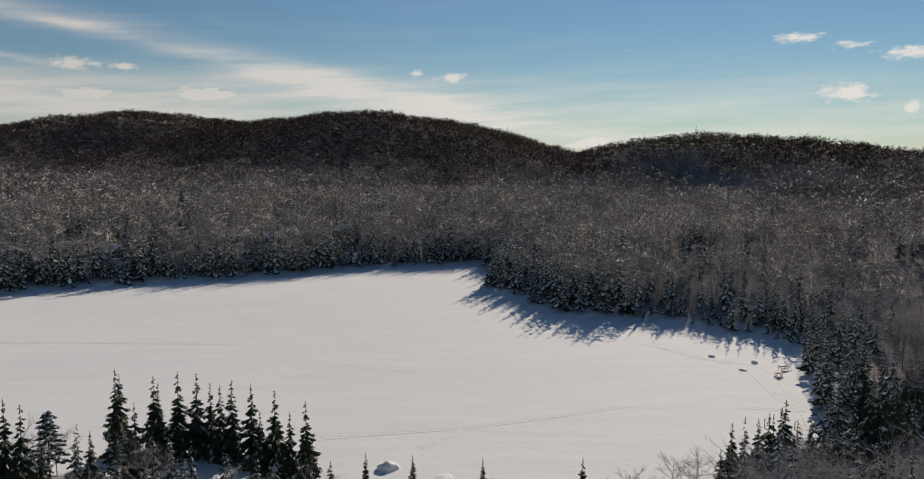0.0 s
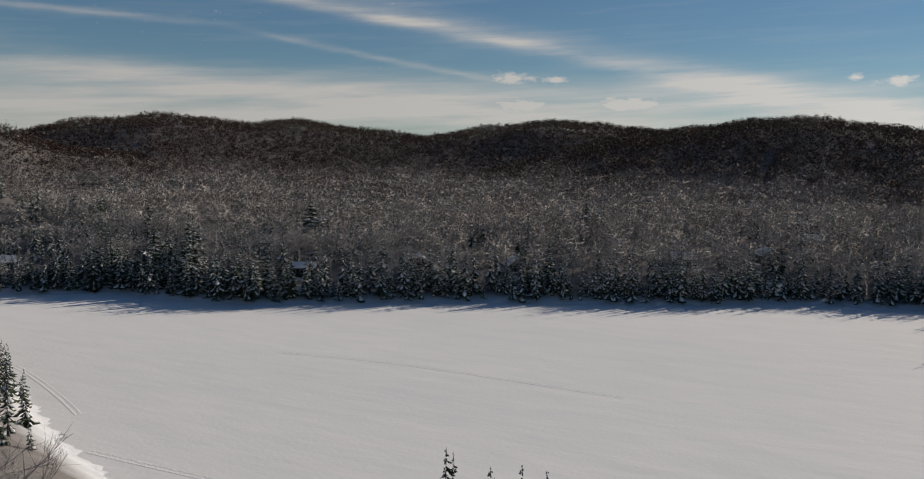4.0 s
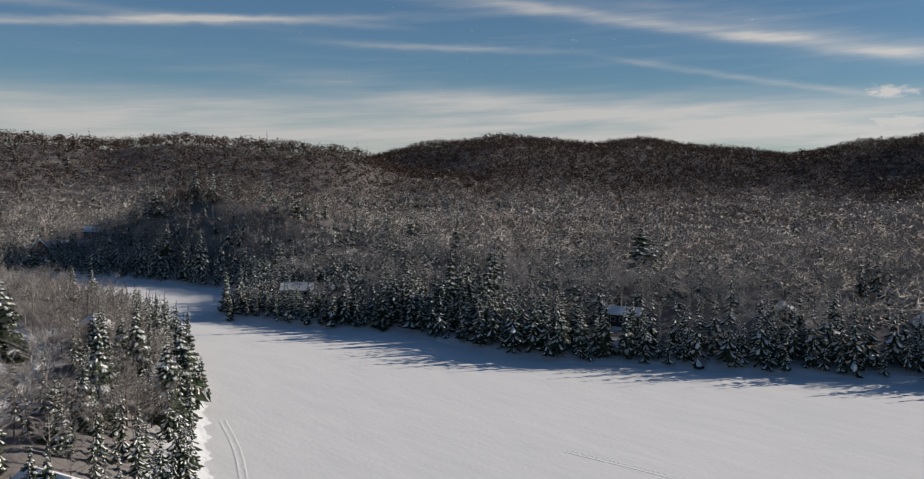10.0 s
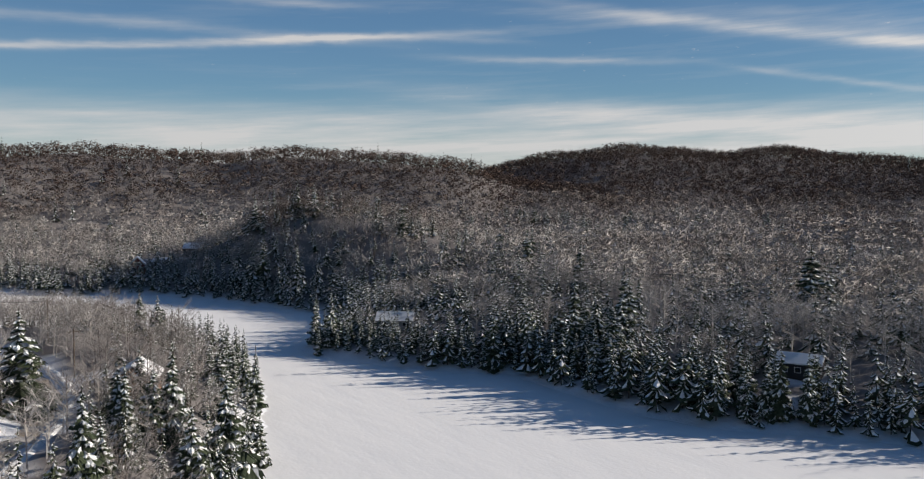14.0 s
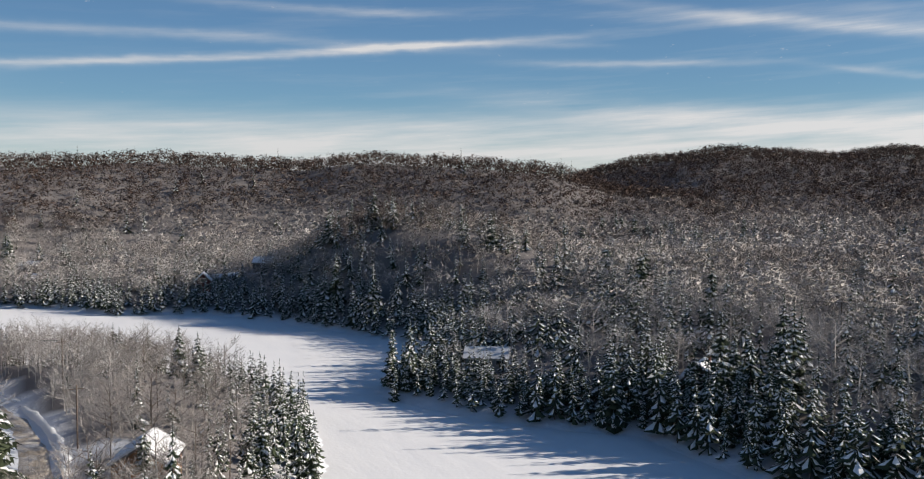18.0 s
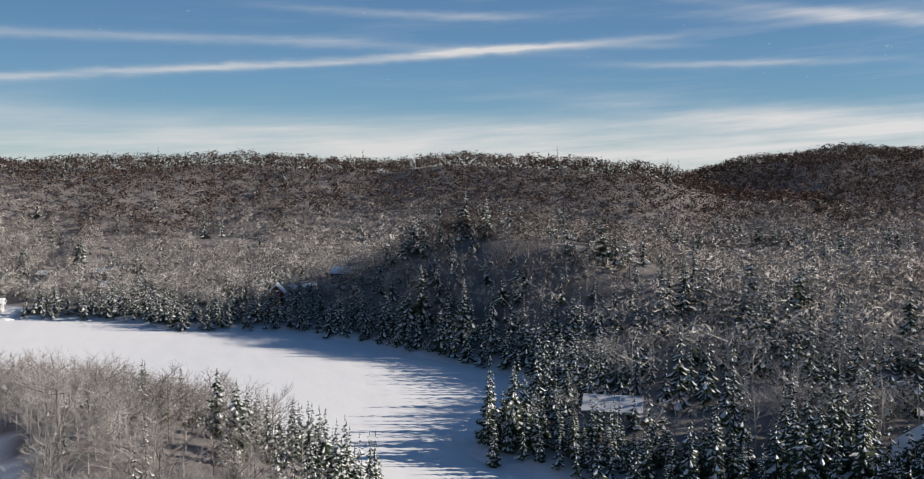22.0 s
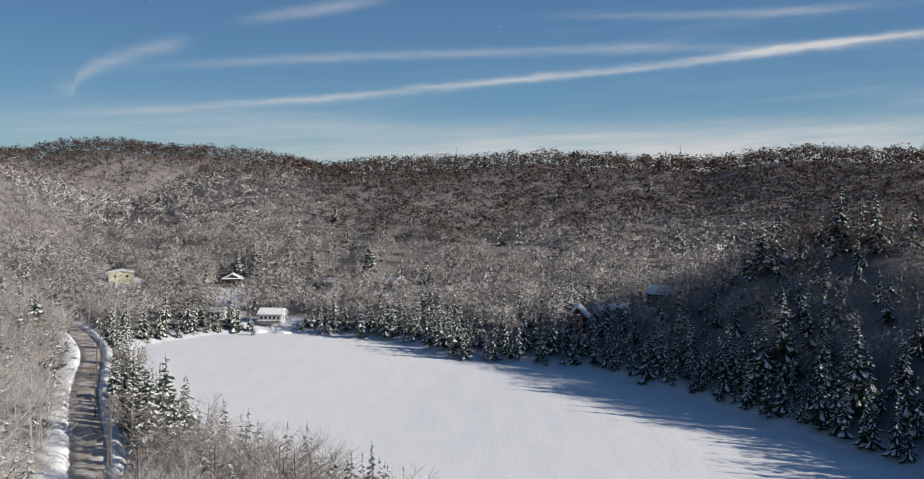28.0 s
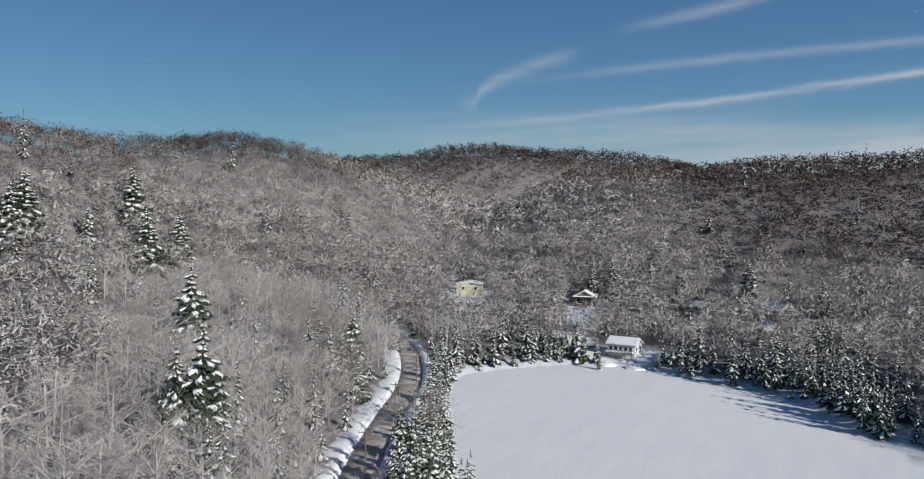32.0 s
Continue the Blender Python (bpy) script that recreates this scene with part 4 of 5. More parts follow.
def wood_of_firs(name, P, H, kinds, label, seed):
    wide = 0.9 + 0.35 * np.random.RandomState(seed).rand(len(P))
    cv = scatter_mesh([k[0] for k in kinds], P, H, wide, seed)
    sv = scatter_mesh([k[1] for k in kinds], P, H, wide, seed)
    stem = (np.array([(0.012, 0, -0.03), (-0.006, 0.01, -0.03), (-0.006, -0.01, -0.03), (0, 0, 0.6)]), np.array([(0, 1, 3), (1, 2, 3), (2, 0, 3)]))
    tv = scatter_mesh([stem], P, H, wide, seed)
    stuff(name, [(*cv, NEEDLES), (*sv, SNOW), (*tv, BARK)], label, "firs")


CLUMPS = np.array(CLUMPS)
wood_of_firs("fir_belt", np.concatenate([FIR_P[rest], CLUMPS[:, :3]]), np.concatenate([FIR_H[rest], CLUMPS[:, 3]]), MID_FIRS, "belt of snow-covered firs round the frozen lake", 31)

# pines with open, uneven crowns
def pine_tree(x, y, h, seed):
    r = np.random.RandomState(seed)
    root = tagged(new("pine_tree"), "tall pine with open snow-covered boughs", "pine tree", "pines above the shore")
    root.matrix_basis = upright(x, y, float(ground_height(x, y)) - 0.15, h, 1.0, r.rand() * 6.28)
    child("trunk", trunk_mesh("trunk", 0.014, 0.97, BARK), root)
    cv, cf, sv, sf = [], [], [], []
    for k in range(70):
        u = (k + r.rand()) / 70
        z = 0.22 + 0.76 * u
        L = (0.23 * (1 - u) ** 0.6 + 0.03) * (0.5 + 0.7 * r.rand())
        a = k * 2.4 + r.rand()
        for m in range(5):
            q = 0.35 + 0.65 * (m + r.rand()) / 5
            c = np.array([math.cos(a) * L * q, math.sin(a) * L * q, z + L * 0.12 - L * q * 0.18])
            s = 0.030 + 0.02 * r.rand()
            for V, F, up, f in ((cv, cf, 0.0, 1.0), (sv, sf, 0.010, 0.75)):
                if f < 1 and r.rand() < 0.45:
                    continue
                n = len(V)
                b = r.rand() * 6.28
                for j in range(4):
                    t = b + 1.57 * j
                    V.append(c + np.array([math.cos(t) * s * f * (0.7 + 0.6 * r.rand()), math.sin(t) * s * f * (0.7 + 0.6 * r.rand()), up - 0.012 - 0.01 * r.rand()]))
                V.append(c + np.array([0, 0, up + 0.014]))
                F.extend([(n + j, n + (j + 1) % 4, n + 4) for j in range(4)])
        n = len(cv)
        w = 0.004
        cv.extend([np.array([0, 0, z - w]), np.array([0, 0, z + w]), np.array([math.cos(a) * L, math.sin(a) * L, z - L * 0.06])])
        cf.append((n, n + 1, n + 2))
    child("crown", sheet_mesh("crown", np.array(cv), np.array(cf), [NEEDLES]), root)
    tagged(child("snow", sheet_mesh("snow", np.array(sv), np.array(sf), [SNOW]), root), "clots of snow on the boughs", kind="stuff")


for n, (x, y, h) in enumerate(PINES):
    pine_tree(x, y, h, 50 + n)

# bare broadleaf trees
BROAD = [branch_tree(400 + k, 9, 7, 8, True, 1.0 + 0.2 * (k % 2), 1.0 + 0.15 * (k % 3)) for k in range(5)]


def broad_models():
    models = []
    for n, ((wv, wf), (tv, tf)) in enumerate(BROAD):
        root = tagged(new("bare_tree"), "leafless broadleaf tree with rimed, snow-dusted twigs", "bare tree", "leafless trees round the lake")
        child("trunk", sheet_mesh("trunk", wv, wf, [BIRCH if n % 2 else BARK]), root)
        tagged(child("crown", sheet_mesh("crown", tv, tf, [TWIGS]), root), "fine rimed twigs", kind="stuff")
        models.append(root)
    return models


BROADS = broad_models()
near_b = nearness(BARE_P)
order_b = np.argsort(near_b)
pick_b, rest_b = order_b[:250], order_b[250:]
for x, y, h in [(32, 113, 7.5), (23, 111, 5.5), (29, 115, 6.5)]:
    plant(BROADS, x, y, float(ground_height(x, y)) - 0.1, h, 1.2)
for n in pick_b:
    plant(BROADS, *BARE_P[n], BARE_H[n] * 1.05, 1.0 + 0.35 * rng.rand())

MID_BROAD = [crown_tree(500 + k, 92, 0.105, 0.0115, 50, 0.0032, 8, low=0.12) for k in range(9)]
FAR_BROAD = [crown_tree(600 + k, 42, 0.135, 0.027, 9, 0.0065, 0, low=0.30, most=6) for k in range(12)]


def wood_of_bare(name, P, H, kinds, label, seed):
    wide = 1.05 + 0.45 * np.random.RandomState(seed).rand(len(P))
    bv = scatter_mesh([k[0] for k in kinds], P, H, wide, seed)
    ones = np.ones(len(P))
    nv = scatter_mesh([(k[1], k[0][1]) for k in kinds], P * 0, ones, ones, seed)[0]
    stuff(name, [(*bv, TWIGS)], label, "woods", True, nv)


close, wide_of = rest_b[:340], 1.0 + 0.35 * rng.rand(340)
stuff("near_wood", [(*scatter_mesh([k[0] for k in BROAD], BARE_P[close], BARE_H[close], wide_of, 40), TWIGS), (*scatter_mesh([k[1] for k in BROAD], BARE_P[close], BARE_H[close], wide_of, 40), TWIGS)],
      "leafless trees with rimed twigs between the road and shore", "woods")
rest_b = rest_b[340:]
LIGHT_BROAD = [branch_tree(450 + k, 8, 6, 7, False, 1.25, 1.1 + 0.1 * k) for k in range(4)]
more, wide_of = rest_b[:800], 1.1 + 0.35 * rng.rand(800)
stuff("slope_wood", [(*scatter_mesh([k[0] for k in LIGHT_BROAD], BARE_P[more], BARE_H[more], wide_of, 42), TWIGS), (*scatter_mesh([k[1] for k in LIGHT_BROAD], BARE_P[more], BARE_H[more], wide_of, 42), TWIGS)],
      "leafless rimed trees on the slope above the road", "woods")
rest_b = rest_b[800:]
wood_of_bare("lakeside_wood", BARE_P[rest_b], BARE_H[rest_b], MID_BROAD, "leafless rimed woods behind the shore", 41)


def far_woods():
    X, Y = jitter_grid(-1090, 400, -240, 1160, 6.5, 61)
    D = lake_distance(X, Y)
    ok = (D >= 148) & within_rim(X, Y) & ~((X > -260) & (Y < 60))
    X, Y, D = X[ok], Y[ok], D[ok]
    Z = ground_height(X, Y, D) - 0.3
    P = np.stack([X, Y, Z], 1)
    clump = wave(X, Y, 90, 71) * 0.5 + wave(X, Y, 30, 72) * 0.5
    fir = rng.rand(len(X)) < np.where(clump > 0.5, 0.26, 0.012) * np.exp(-(D / 300.0) ** 2)
    H = np.where(fir, 12 + 6 * rng.rand(len(X)), 8.0 + 5.0 * rng.rand(len(X)))
    b = ~fir
    close = (Y < 110) & (X < -350) & (X > -690) & (D < 320)
    wood_of_bare("upper_slope_wood", P[b & close], H[b & close], MID_BROAD, "leafless rimed woods on the slope above the road", 64)
    b &= ~close
    wood_of_bare("hillside_wood", P[b], H[b], FAR_BROAD, "leafless brown-grey woods covering the hills", 62)
    wood_of_firs("hillside_firs", P[fir], H[fir], MID_FIRS, "scattered snow-dusted firs on the hillsides", 63)


far_woods()


# ---------------------------------------------------------------- cottages
def cottage(x, y, turn, w, d, h, rise, wall, label, windows=3, deck=False, chimney=True, porch=False, lift=0.0, roof_mat=None, big_front=False, roof_snow=True):
    """Ridge along local x; the gable at +x looks to the lake unless the long side does."""
    z = float(ground_height(x, y)) + lift
    root = tagged(new("cottage"), label, "cottage", "cottages round the lake")
    root.matrix_basis = pose(x, y, z, 0, 0, turn)
    bm = bmesh.new()
    prof = [(-d / 2, -1.5), (d / 2, -1.5), (d / 2, h), (0, h + rise), (-d / 2, h)]
    a = [bm.verts.new((-w / 2, py, pz)) for py, pz in prof]
    b = [bm.verts.new((w / 2, py, pz)) for py, pz in prof]
    bm.faces.new(a)
    bm.faces.new(b[::-1])
    for k in range(5):
        bm.faces.new((a[k], b[k], b[(k + 1) % 5], a[(k + 1) % 5]))
    bmesh.ops.recalc_face_normals(bm, faces=bm.faces[:])
    body = part("wall", bm, wall, root)
    over, slope = 0.55, math.atan2(rise, d / 2)
    run = (d / 2 + over) / math.cos(slope)
    for side in (-1, 1):
        def roof_slab(thick, lift_, grow):
            sb = bmesh.new()
            bmesh.ops.create_cube(sb, size=1, matrix=Matrix.Translation((0, side * (d / 4 + over / 2), h + rise / 2 - over / 2 * math.tan(slope) + lift_)) @ Matrix.Rotation(-side * slope, 4, "X") @ Matrix.Diagonal((w + 1.1 + grow, run + grow * 0.5, thick, 1)))
            return sb
        roof = part("roof", roof_slab(0.16, 0.12, 0), roof_mat or TIMBER_DARK, root, "overhanging gable roof")
        if not roof_snow:
            continue
        sb = roof_slab(0.34, 0.37, -0.06)
        bmesh.ops.bevel(sb, geom=sb.edges[:], offset=0.13, segments=2, affect="EDGES")
        part("roof_snow", sb, SNOW, roof, "thick white snow on the roof")
    # barge boards on both gables
    for gx in (-1, 1):
        for side in (-1, 1):
            sb = bmesh.new()
            bmesh.ops.create_cube(sb, size=1, matrix=Matrix.Translation((gx * (w / 2 + 0.57), side * (d / 4 + over / 2), h + rise / 2 - over / 2 * math.tan(slope) + 0.06)) @ Matrix.Rotation(-side * slope, 4, "X") @ Matrix.Diagonal((0.05, run, 0.22, 1)))
            part("barge_board", sb, TRIM if wall in (SIDING_YELLOW, SIDING_WHITE) else DECK_WOOD, root)

    def window(at, wide, high, facing):
        along = (0, 1) if facing == "x" else (1, 0)
        n = 1 if (at[0] if facing == "x" else at[1]) > 0 else -1
        fsize = (0.09, wide, high) if facing == "x" else (wide, 0.09, high)
        off = (n * 0.03, 0, 0) if facing == "x" else (0, n * 0.03, 0)
        fb = bmesh.new()
        for s in (-1, 1):
            box((0.09 if facing == "x" else 0.1, 0.1 if facing == "x" else 0.09, high + 0.1), (at[0] + along[0] * s * wide / 2 + off[0], at[1] + along[1] * s * wide / 2 + off[1], at[2]), bm=fb)
            box((fsize[0] if facing == "x" else wide, wide if facing == "x" else fsize[1], 0.1), (at[0] + off[0], at[1] + off[1], at[2] + s * high / 2), bm=fb)
        win = part("window", fb, TRIM, root)
        pane = (0.04, wide - 0.1, high - 0.1) if facing == "x" else (wide - 0.1, 0.04, high - 0.1)
        part("pane", box(pane, (at[0] + off[0] * 0.4, at[1] + off[1] * 0.4, at[2])), GLASS, win)

    for k in range(windows):
        q = (k + 0.5) / windows - 0.5
        for side in (-1, 1):
            window((q * w * 0.9, side * d / 2, h * 0.58), min(1.3, w / windows * 0.6), 1.15, "y")
    for gx in (-1, 1):
        if big_front and gx > 0:
            for s in (-1, 1):
                window((w / 2, s * d * 0.2, h * 0.55), d * 0.3, h * 0.62, "x")
            window((w / 2, 0, h + rise * 0.32), d * 0.34, rise * 0.4, "x")
        else:
            for s in (-1, 1):
                window((gx * w / 2, s * d * 0.24, h * 0.55), 1.1, 1.15, "x")
            if rise > 2.2:
                window((gx * w / 2, 0, h + rise * 0.3), 0.9, 0.9, "x")
    part("door", box((0.95, 0.08, 2.05), (w * 0.36, -d / 2 - 0.02, 1.05), 0.02), TIMBER_BROWN if wall is not TIMBER_BROWN else TRIM, root)
    if chimney:
        stack = part("chimney", box((0.8, 0.8, rise + 1.6), (-w * 0.18, d * 0.12, h + rise * 0.75), 0.03), BRICK_RED, root)
        part("chimney_snow", box((0.86, 0.86, 0.22), (-w * 0.18, d * 0.12, h + rise * 1.25 + 0.88), 0.08), SNOW, stack)
    if deck:
        fx = deck == "gable"
        dk = part("deck", box((2.6, d, 0.2) if fx else (w, 2.6, 0.2), (w / 2 + 1.3, 0, 0.5) if fx else (0, -d / 2 - 1.3, 0.5), 0.02), DECK_WOOD, root, "raised wooden deck")
        n = 5
        for k in range(n):
            q = k / (n - 1) - 0.5
            at = (w / 2 + 2.5, q * (d - 0.2), 0) if fx else (q * (w - 0.2), -d / 2 - 2.5, 0)
            part("post", box((0.12, 0.12, 2.9), (at[0], at[1], 0.1)), DECK_WOOD, root)
        part("rail", box((0.08, d, 0.1) if fx else (w, 0.08, 0.1), (w / 2 + 2.5, 0, 1.5) if fx else (0, -d / 2 - 2.5, 1.5)), DECK_WOOD, root)
        part("deck_snow", box((2.3, d - 0.3, 0.25) if fx else (w - 0.3, 2.3, 0.25), (w / 2 + 1.25, 0, 0.72) if fx else (0, -d / 2 - 1.25, 0.72), 0.09), SNOW, dk)
    if porch:
        for s in (-1, 1):
            part("porch_post", box((0.2, 0.2, h + 0.4), (w / 2 + 1.7, s * d * 0.42, h / 2)), TIMBER_BROWN, root)
        pb = bmesh.new()
        bmesh.ops.create_cube(pb, size=1, matrix=Matrix.Translation((w / 2 + 1.0, 0, h + 0.3)) @ Matrix.Diagonal((2.0, d + 0.6, 0.14, 1)))
        canopy = part("porch_roof", pb, TIMBER_DARK, root)
        part("porch_snow", box((1.9, d + 0.5, 0.32), (w / 2 + 1.0, 0, h + 0.54), 0.1), SNOW, canopy)
    return root


cottage(-167, 318, -56, 11, 9, 2.6, 2.6, TIMBER_BROWN, "brown log cottage with a broad snow-covered roof and chimney", deck="gable", lift=-1.2)
cottage(-137, 339, -54, 10, 8, 2.8, 2.8, TIMBER_DARK, "dark wooden chalet with a glazed gable facing the lake", deck="gable", big_front=True, chimney=False, lift=-1.4)
cottage(-198, 289, 25, 9, 6.5, 2.8, 1.6, TIMBER_DARK, "low dark cabin half hidden among shore firs", chimney=False)
cottage(-258, 271.5, -48, 10, 8, 3.0, 3.0, TIMBER_BROWN, "weathered brown gabled cottage with patchy snow on its roof", big_front=True)
cottage(-301.6, 243.4, 55.7, 10, 8, 2.6, 1.9, SIDING_GREY, "grey cottage with a long snow-dusted sheet-metal roof behind firs", roof_mat=PALE_ROOF, chimney=False, roof_snow=False)
cottage(-504, 211.5, -12, 10, 8, 3.4, 4.0, TIMBER_RED, "dark red steep-roofed chalet above the far shore", big_front=True, chimney=False)
cottage(-515, 241, 60, 9, 7, 3.0, 2.4, TIMBER_DARK, "dark cabin with a bluish snowy roof in hill shade", chimney=False)
cottage(-559, 104, 84, 9, 7, 2.8, 1.7, SIDING_WHITE, "white lakeside cottage with a metal roof and raised deck", windows=5, deck="side", roof_mat=METAL_ROOF, chimney=False, lift=0.6)
cottage(-562, 82, 75, 7, 6, 2.4, 1.5, SIDING_WHITE, "small white garage under snow beside the cottage", windows=1, chimney=False)
cottage(-614, 26, 20, 8, 10.2, 3.3, 1.0, SIDING_YELLOW, "pale yellow bungalow on a snowy rise", windows=3, chimney=False, lift=0.9)
cottage(-617, 74, 12, 8, 8.5, 3.0, 2.2, TIMBER_BROWN, "brown cabin with a wide porch under a snowy gable", porch=True, big_front=True, chimney=False)
cottage(-616, 146, 40, 9, 6.5, 2.8, 2.0, TIMBER_DARK, "dark cabin with thick snow on its roof among firs", chimney=False)
cottage(-619, 118.5, 50, 6, 5, 2.5, 1.6, SIDING_GREY, "small grey shed with a rounded load of roof snow", windows=1, chimney=False)
cottage(-54, 393, -60, 9, 7, 3.0, 2.6, TIMBER_BROWN, "brown cottage with snowy roof at the head of the bay", deck="gable")
cottage(-82, 374, 20, 9, 7, 3.0, 2.2, TIMBER_DARK, "dark cottage roof showing among the trees", chimney=False)
cottage(-42, 425, 15, 10, 7, 3.0, 2.4, SIDING_GREY, "grey cottage under snow at the foot of the hill", chimney=False)
cottage(-144, 126, 20, 7, 6, 2.6, 1.5, TIMBER_BROWN, "small brown shore cabin with a thick cap of snow", windows=2, chimney=False)
cottage(-237.5, 158.5, -20, 8, 7, 2.8, 2.2, TIMBER_ORANGE, "orange-stained wooden cottage with a snowy roof beside the road", chimney=False)


# ---------------------------------------------------------------- small things
def utility_pole(x, y, turn):
    z = float(ground_height(x, y))
    root = tagged(new("utility_pole"), "weathered wooden utility pole with a crossarm", "utility pole", "poles along the road")
    root.matrix_basis = pose(x, y, z, 0, 0, turn)
    part("shaft", rod((0, 0, -0.5), (0, 0, 9.5), 0.14, 0.10, 8), POLE_WOOD, root)
    part("crossarm", box((0.1, 2.2, 0.12), (0.1, 0, 8.9), 0.01), POLE_WOOD, root)
    for s in (-1, 0, 1):
        part("insulator", rod((0.1, s * 0.95, 8.95), (0.1, s * 0.95, 9.2), 0.05, 0.04, 6), TRIM, root)
    return Vector((x, y, z + 9.2))


POLES = [(-258, 151), (-291, 150), (-330, 137), (-370, 118), (-405, 101), (-440, 87), (-476, 73), (-508, 60), (-536, 44)]
tops = [utility_pole(x, y, math.degrees(math.atan2(POLES[min(n + 1, len(POLES) - 1)][1] - POLES[max(n - 1, 0)][1], POLES[min(n + 1, len(POLES) - 1)][0] - POLES[max(n - 1, 0)][0]))) for n, (x, y) in enumerate(POLES)]
BACK = [(-215, 330), (-262, 318), (-312, 300), (-352, 296), (-395, 282)]
tops_back = [utility_pole(x, y, 150) for x, y in BACK]


def power_line(tops):
    root = tagged(new("power_line"), "thin sagging overhead wires between the poles", "power line", "overhead wires")
    for off in (-0.95, 0.0, 0.95):
        bm = bmesh.new()
        for a, b in zip(tops[:-1], tops[1:]):
            side = Vector((-(b - a).y, (b - a).x, 0)).normalized() * off
            pts = [a.lerp(b, k / 6) + side - Vector((0, 0, 4 * 0.7 * (k / 6) * (1 - k / 6))) for k in range(7)]
            for p, q in zip(pts[:-1], pts[1:]):
                rod(p, q, 0.025, 0.025, 3, bm)
        part("wire", bm, WIRE, root)


power_line(tops)
power_line(tops_back)


def parked_car(x, y, turn):
    z = float(road_level(np.array([[x, y]] * 5))[2]) + 0.34
    root = tagged(new("car"), "dark parked car dusted with snow on the shore road", "car")
    root.matrix_basis = pose(x, y, z, 0, 0, turn)
    bm = bmesh.new()
    prof = [(-2.2, 0.35), (2.2, 0.35), (2.25, 0.75), (1.1, 0.95), (0.5, 1.45), (-1.3, 1.48), (-2.0, 1.0), (-2.25, 0.9)]
    a = [bm.verts.new((px, -0.85, pz)) for px, pz in prof]
    b = [bm.verts.new((px, 0.85, pz)) for px, pz in prof]
    bm.faces.new(a)
    bm.faces.new(b[::-1])
    for k in range(len(prof)):
        bm.faces.new((a[k], b[k], b[(k + 1) % len(prof)], a[(k + 1) % len(prof)]))
    bmesh.ops.recalc_face_normals(bm, faces=bm.faces[:])
    bmesh.ops.bevel(bm, geom=bm.edges[:], offset=0.08, segments=2, affect="EDGES")
    body = part("body", bm, CAR_PAINT, root)
    part("roof_snow", box((1.6, 1.4, 0.1), (-0.4, 0, 1.52), 0.04), SNOW, root, "thin snow on the roof")
    for s in (-1, 1):
        part("side_window", box((1.7, 0.03, 0.34), (-0.4, s * 0.86, 1.2), 0.01), GLASS, root)
        for wx in (-1.35, 1.35):
            wheel = part("wheel", rod((wx, s * 0.72, 0.33), (wx, s * 0.92, 0.33), 0.33, 0.33, 14), RUBBER, root)
            part("rim", rod((wx, s * 0.9, 0.33), (wx, s * 0.935, 0.33), 0.19, 0.19, 10), METAL_ROOF, wheel)
    part("windscreen", box((0.05, 1.45, 0.6), (0.84, 0, 1.2), 0.01, None), GLASS, root)


parked_car(-322, 133.0, 205)


def snow_mound(x, y, sx, sy, h, seed):
    r = np.random.RandomState(seed)
    bm = bmesh.new()
    bmesh.ops.create_icosphere(bm, subdivisions=3, radius=1)
    for v in bm.verts:
        n = noise.noise(v.co * 1.6 + Vector((seed, 0, 0)))
        v.co = Vector((v.co.x * sx * (1 + 0.25 * n), v.co.y * sy * (1 + 0.25 * n), max(-0.3, v.co.z * h * (1 + 0.4 * n))))
    for f in bm.faces:
        f.smooth = True
    me = bpy.data.meshes.new("snow_mound")
    bm.to_mesh(me)
    bm.free()
    me.materials.append(SNOW)
    ob = tagged(new("snow_mound", me), "rounded snow-buried heap on the lake ice", "snow mound", "snow heaps")
    ob.matrix_basis = pose(x, y, 0.02, 0, 0, 20 * seed)


snow_mound(-11, 123.5, 1.7, 1.3, 1.0, 1)
snow_mound(-8.5, 117, 1.9, 1.2, 0.8, 2)
snow_mound(-3, 119, 2.6, 1.3, 0.35, 3)
snow_mound(66, 190, 1.4, 0.8, 0.5, 4)
snow_mound(58, 196, 1.0, 0.8, 0.4, 5)
snow_mound(61, 183, 1.1, 0.7, 0.3, 6)
snow_mound(-549, 100, 3.2, 4.5, 1.0, 7)
snow_mound(-546, 110, 2.2, 3.5, 0.7, 8)


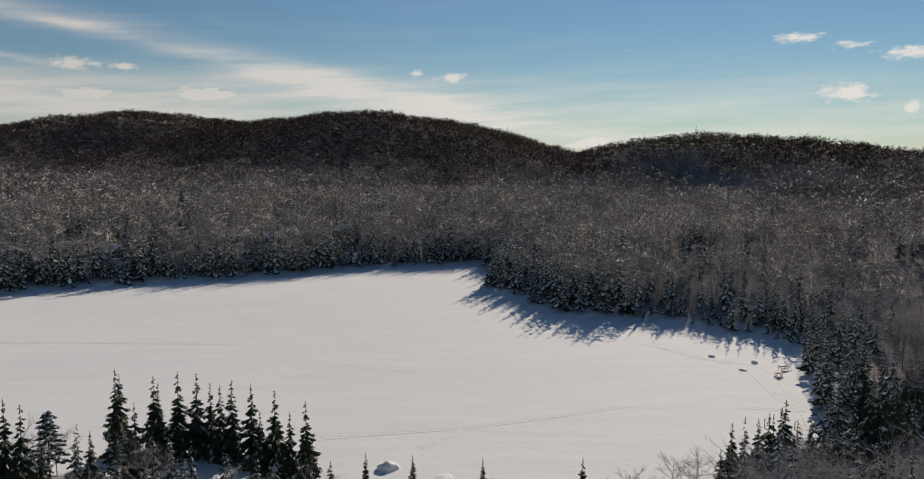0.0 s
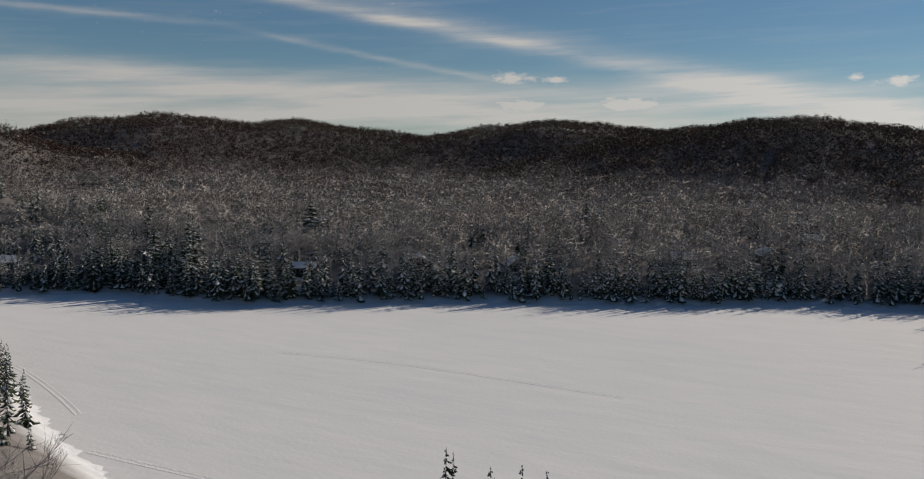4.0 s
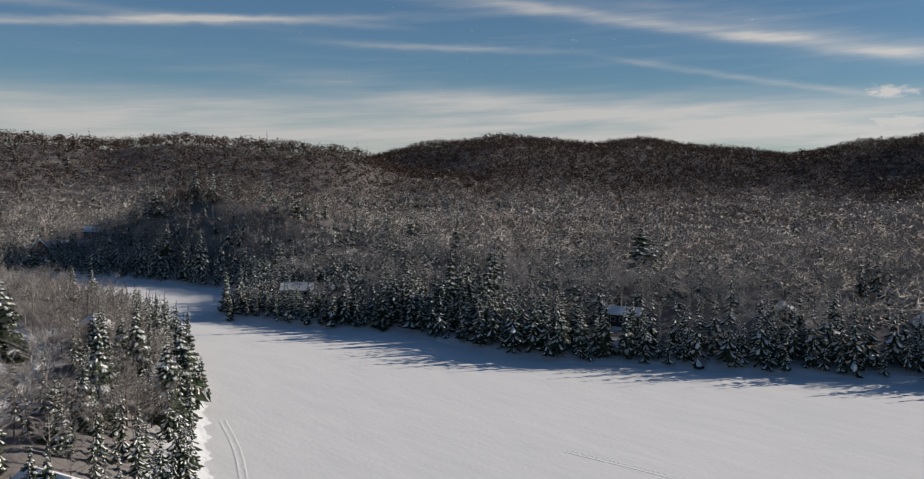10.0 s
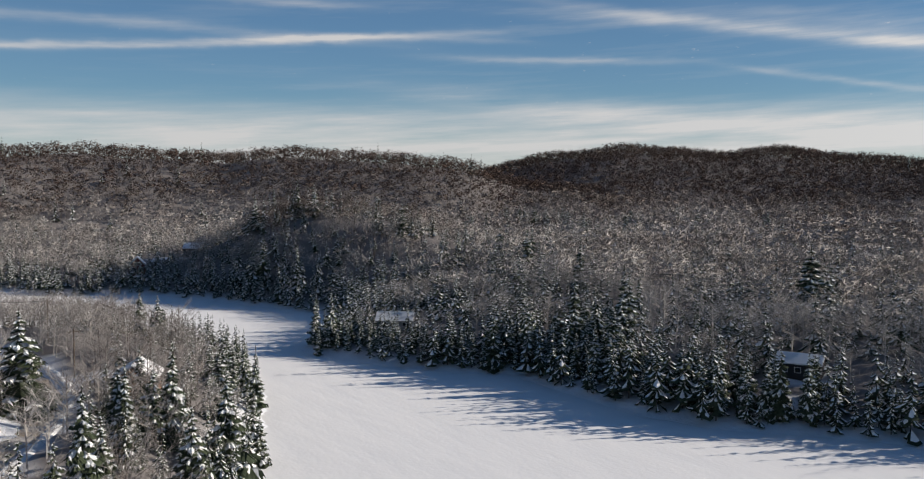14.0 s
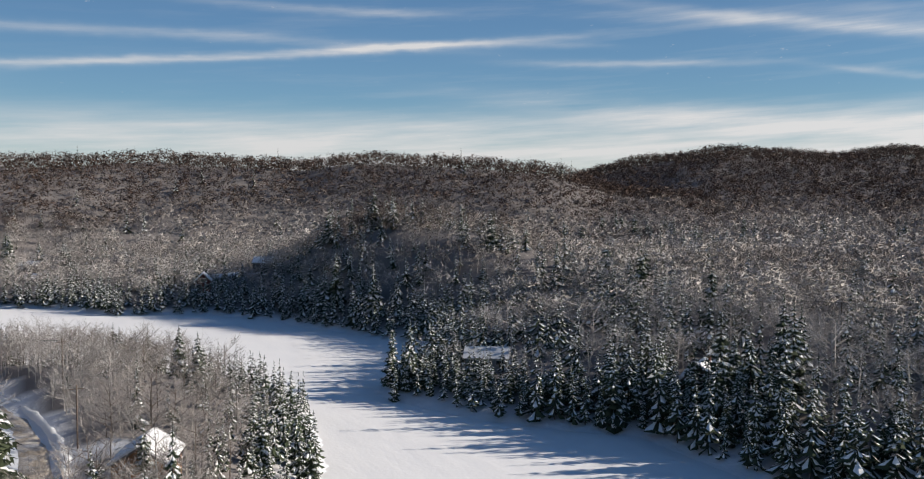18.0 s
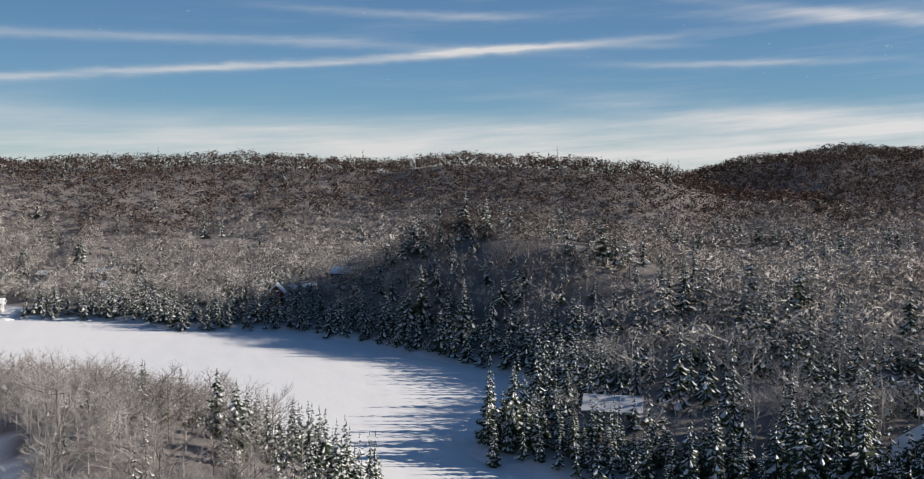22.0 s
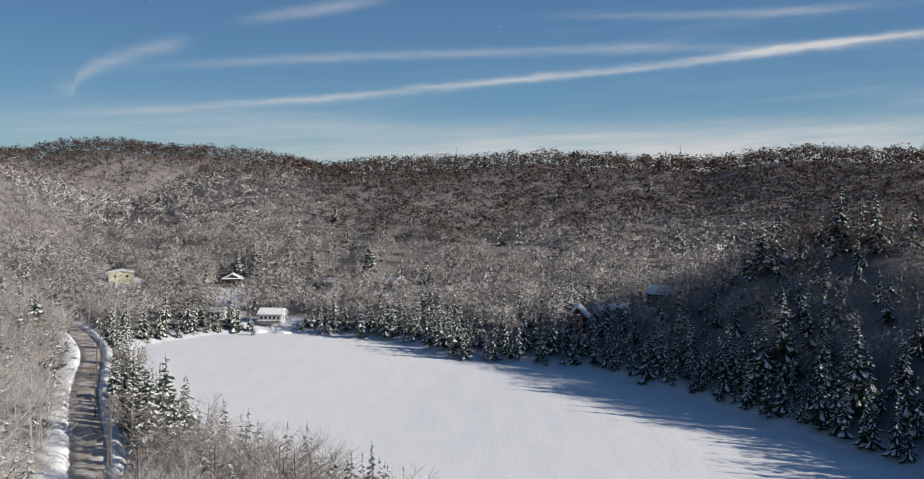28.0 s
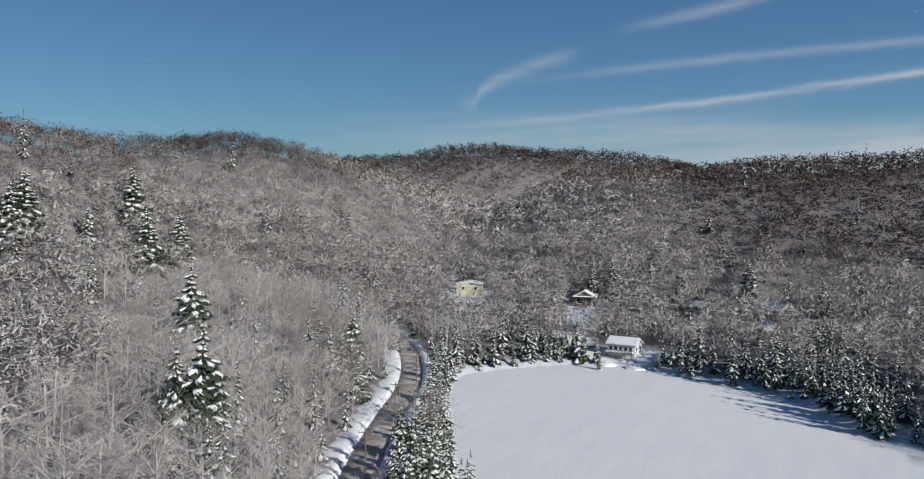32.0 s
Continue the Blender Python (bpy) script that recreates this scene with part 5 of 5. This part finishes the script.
def picnic_table(x, y, turn):
    root = tagged(new("picnic_table"), "dark wooden picnic table capped with snow on the shore", "picnic table")
    root.matrix_basis = pose(x, y, 0.05, 0, 0, turn)
    for k in range(5):
        part("board", box((2.4, 0.18, 0.05), (0, (k - 2) * 0.2, 0.75), 0.01), DECK_WOOD, root)
    for s in (-1, 1):
        part("bench", box((2.4, 0.28, 0.05), (0, s * 0.75, 0.45), 0.01), DECK_WOOD, root)
        for e in (-1, 1):
            part("leg", rod((e * 0.85, s * 0.62, -0.1), (e * 0.85, s * 0.18, 0.73), 0.05, 0.05, 5), DECK_WOOD, root)
    part("snow_cap", box((2.3, 0.9, 0.2), (0, 0, 0.875), 0.08), SNOW, root, "cushion of snow on the table top")


picnic_table(70, 183.5, 25)
picnic_table(67, 178.0, 70)

# snowmobile and ski trails pressed into the lake snow
TRAIL = make_snow("packed_trail_snow", big=0.15, bump=0.2)
GROOVE = [(-0.75, 0.0), (-0.6, 0.045), (-0.42, 0.01), (0.0, 0.015), (0.42, 0.01), (0.6, 0.045), (0.75, 0.0)]
TRAILS = [
    [(-23.6, 136.9), (-14.3, 139.3), (-2.6, 142.0), (7.6, 145.3), (18.4, 150.1), (31.1, 156.1)],
    [(-6.6, 132.7), (-2.5, 138.1), (0.9, 143.0)],
    [(2.2, 305.7), (3.1, 294.1), (8.8, 280.6)],
    [(43.9, 210.4), (49.2, 204.6), (53.6, 194.7), (61.7, 190.3), (67.5, 184.4), (65.6, 172.3), (63.8, 163.1), (64.3, 153.1)],
    [(52.0, 154.9), (56.6, 154.0), (62.7, 153.1)],
    [(47.7, 205.3), (53.8, 198.3), (62.9, 183.6), (60.9, 165.6), (61.4, 156.1)],
    [(-141.6, 205.7), (-118.9, 210.1), (-93.9, 210.3), (-76.6, 209.4), (-55.6, 208.3)],
    [(-120.6, 134.2), (-107.8, 134.2), (-93.9, 134.5)],
    [(-193.8, 168.3), (-174.1, 162.5), (-150.1, 152.3), (-139.1, 146.9)],
]
for line in TRAILS:
    trail = ribbon("snowmobile_trail", line, GROOVE, TRAIL, "twin grooves of a snowmobile trail across the lake snow", "trail", "structure")
    trail.location.z = 0.006
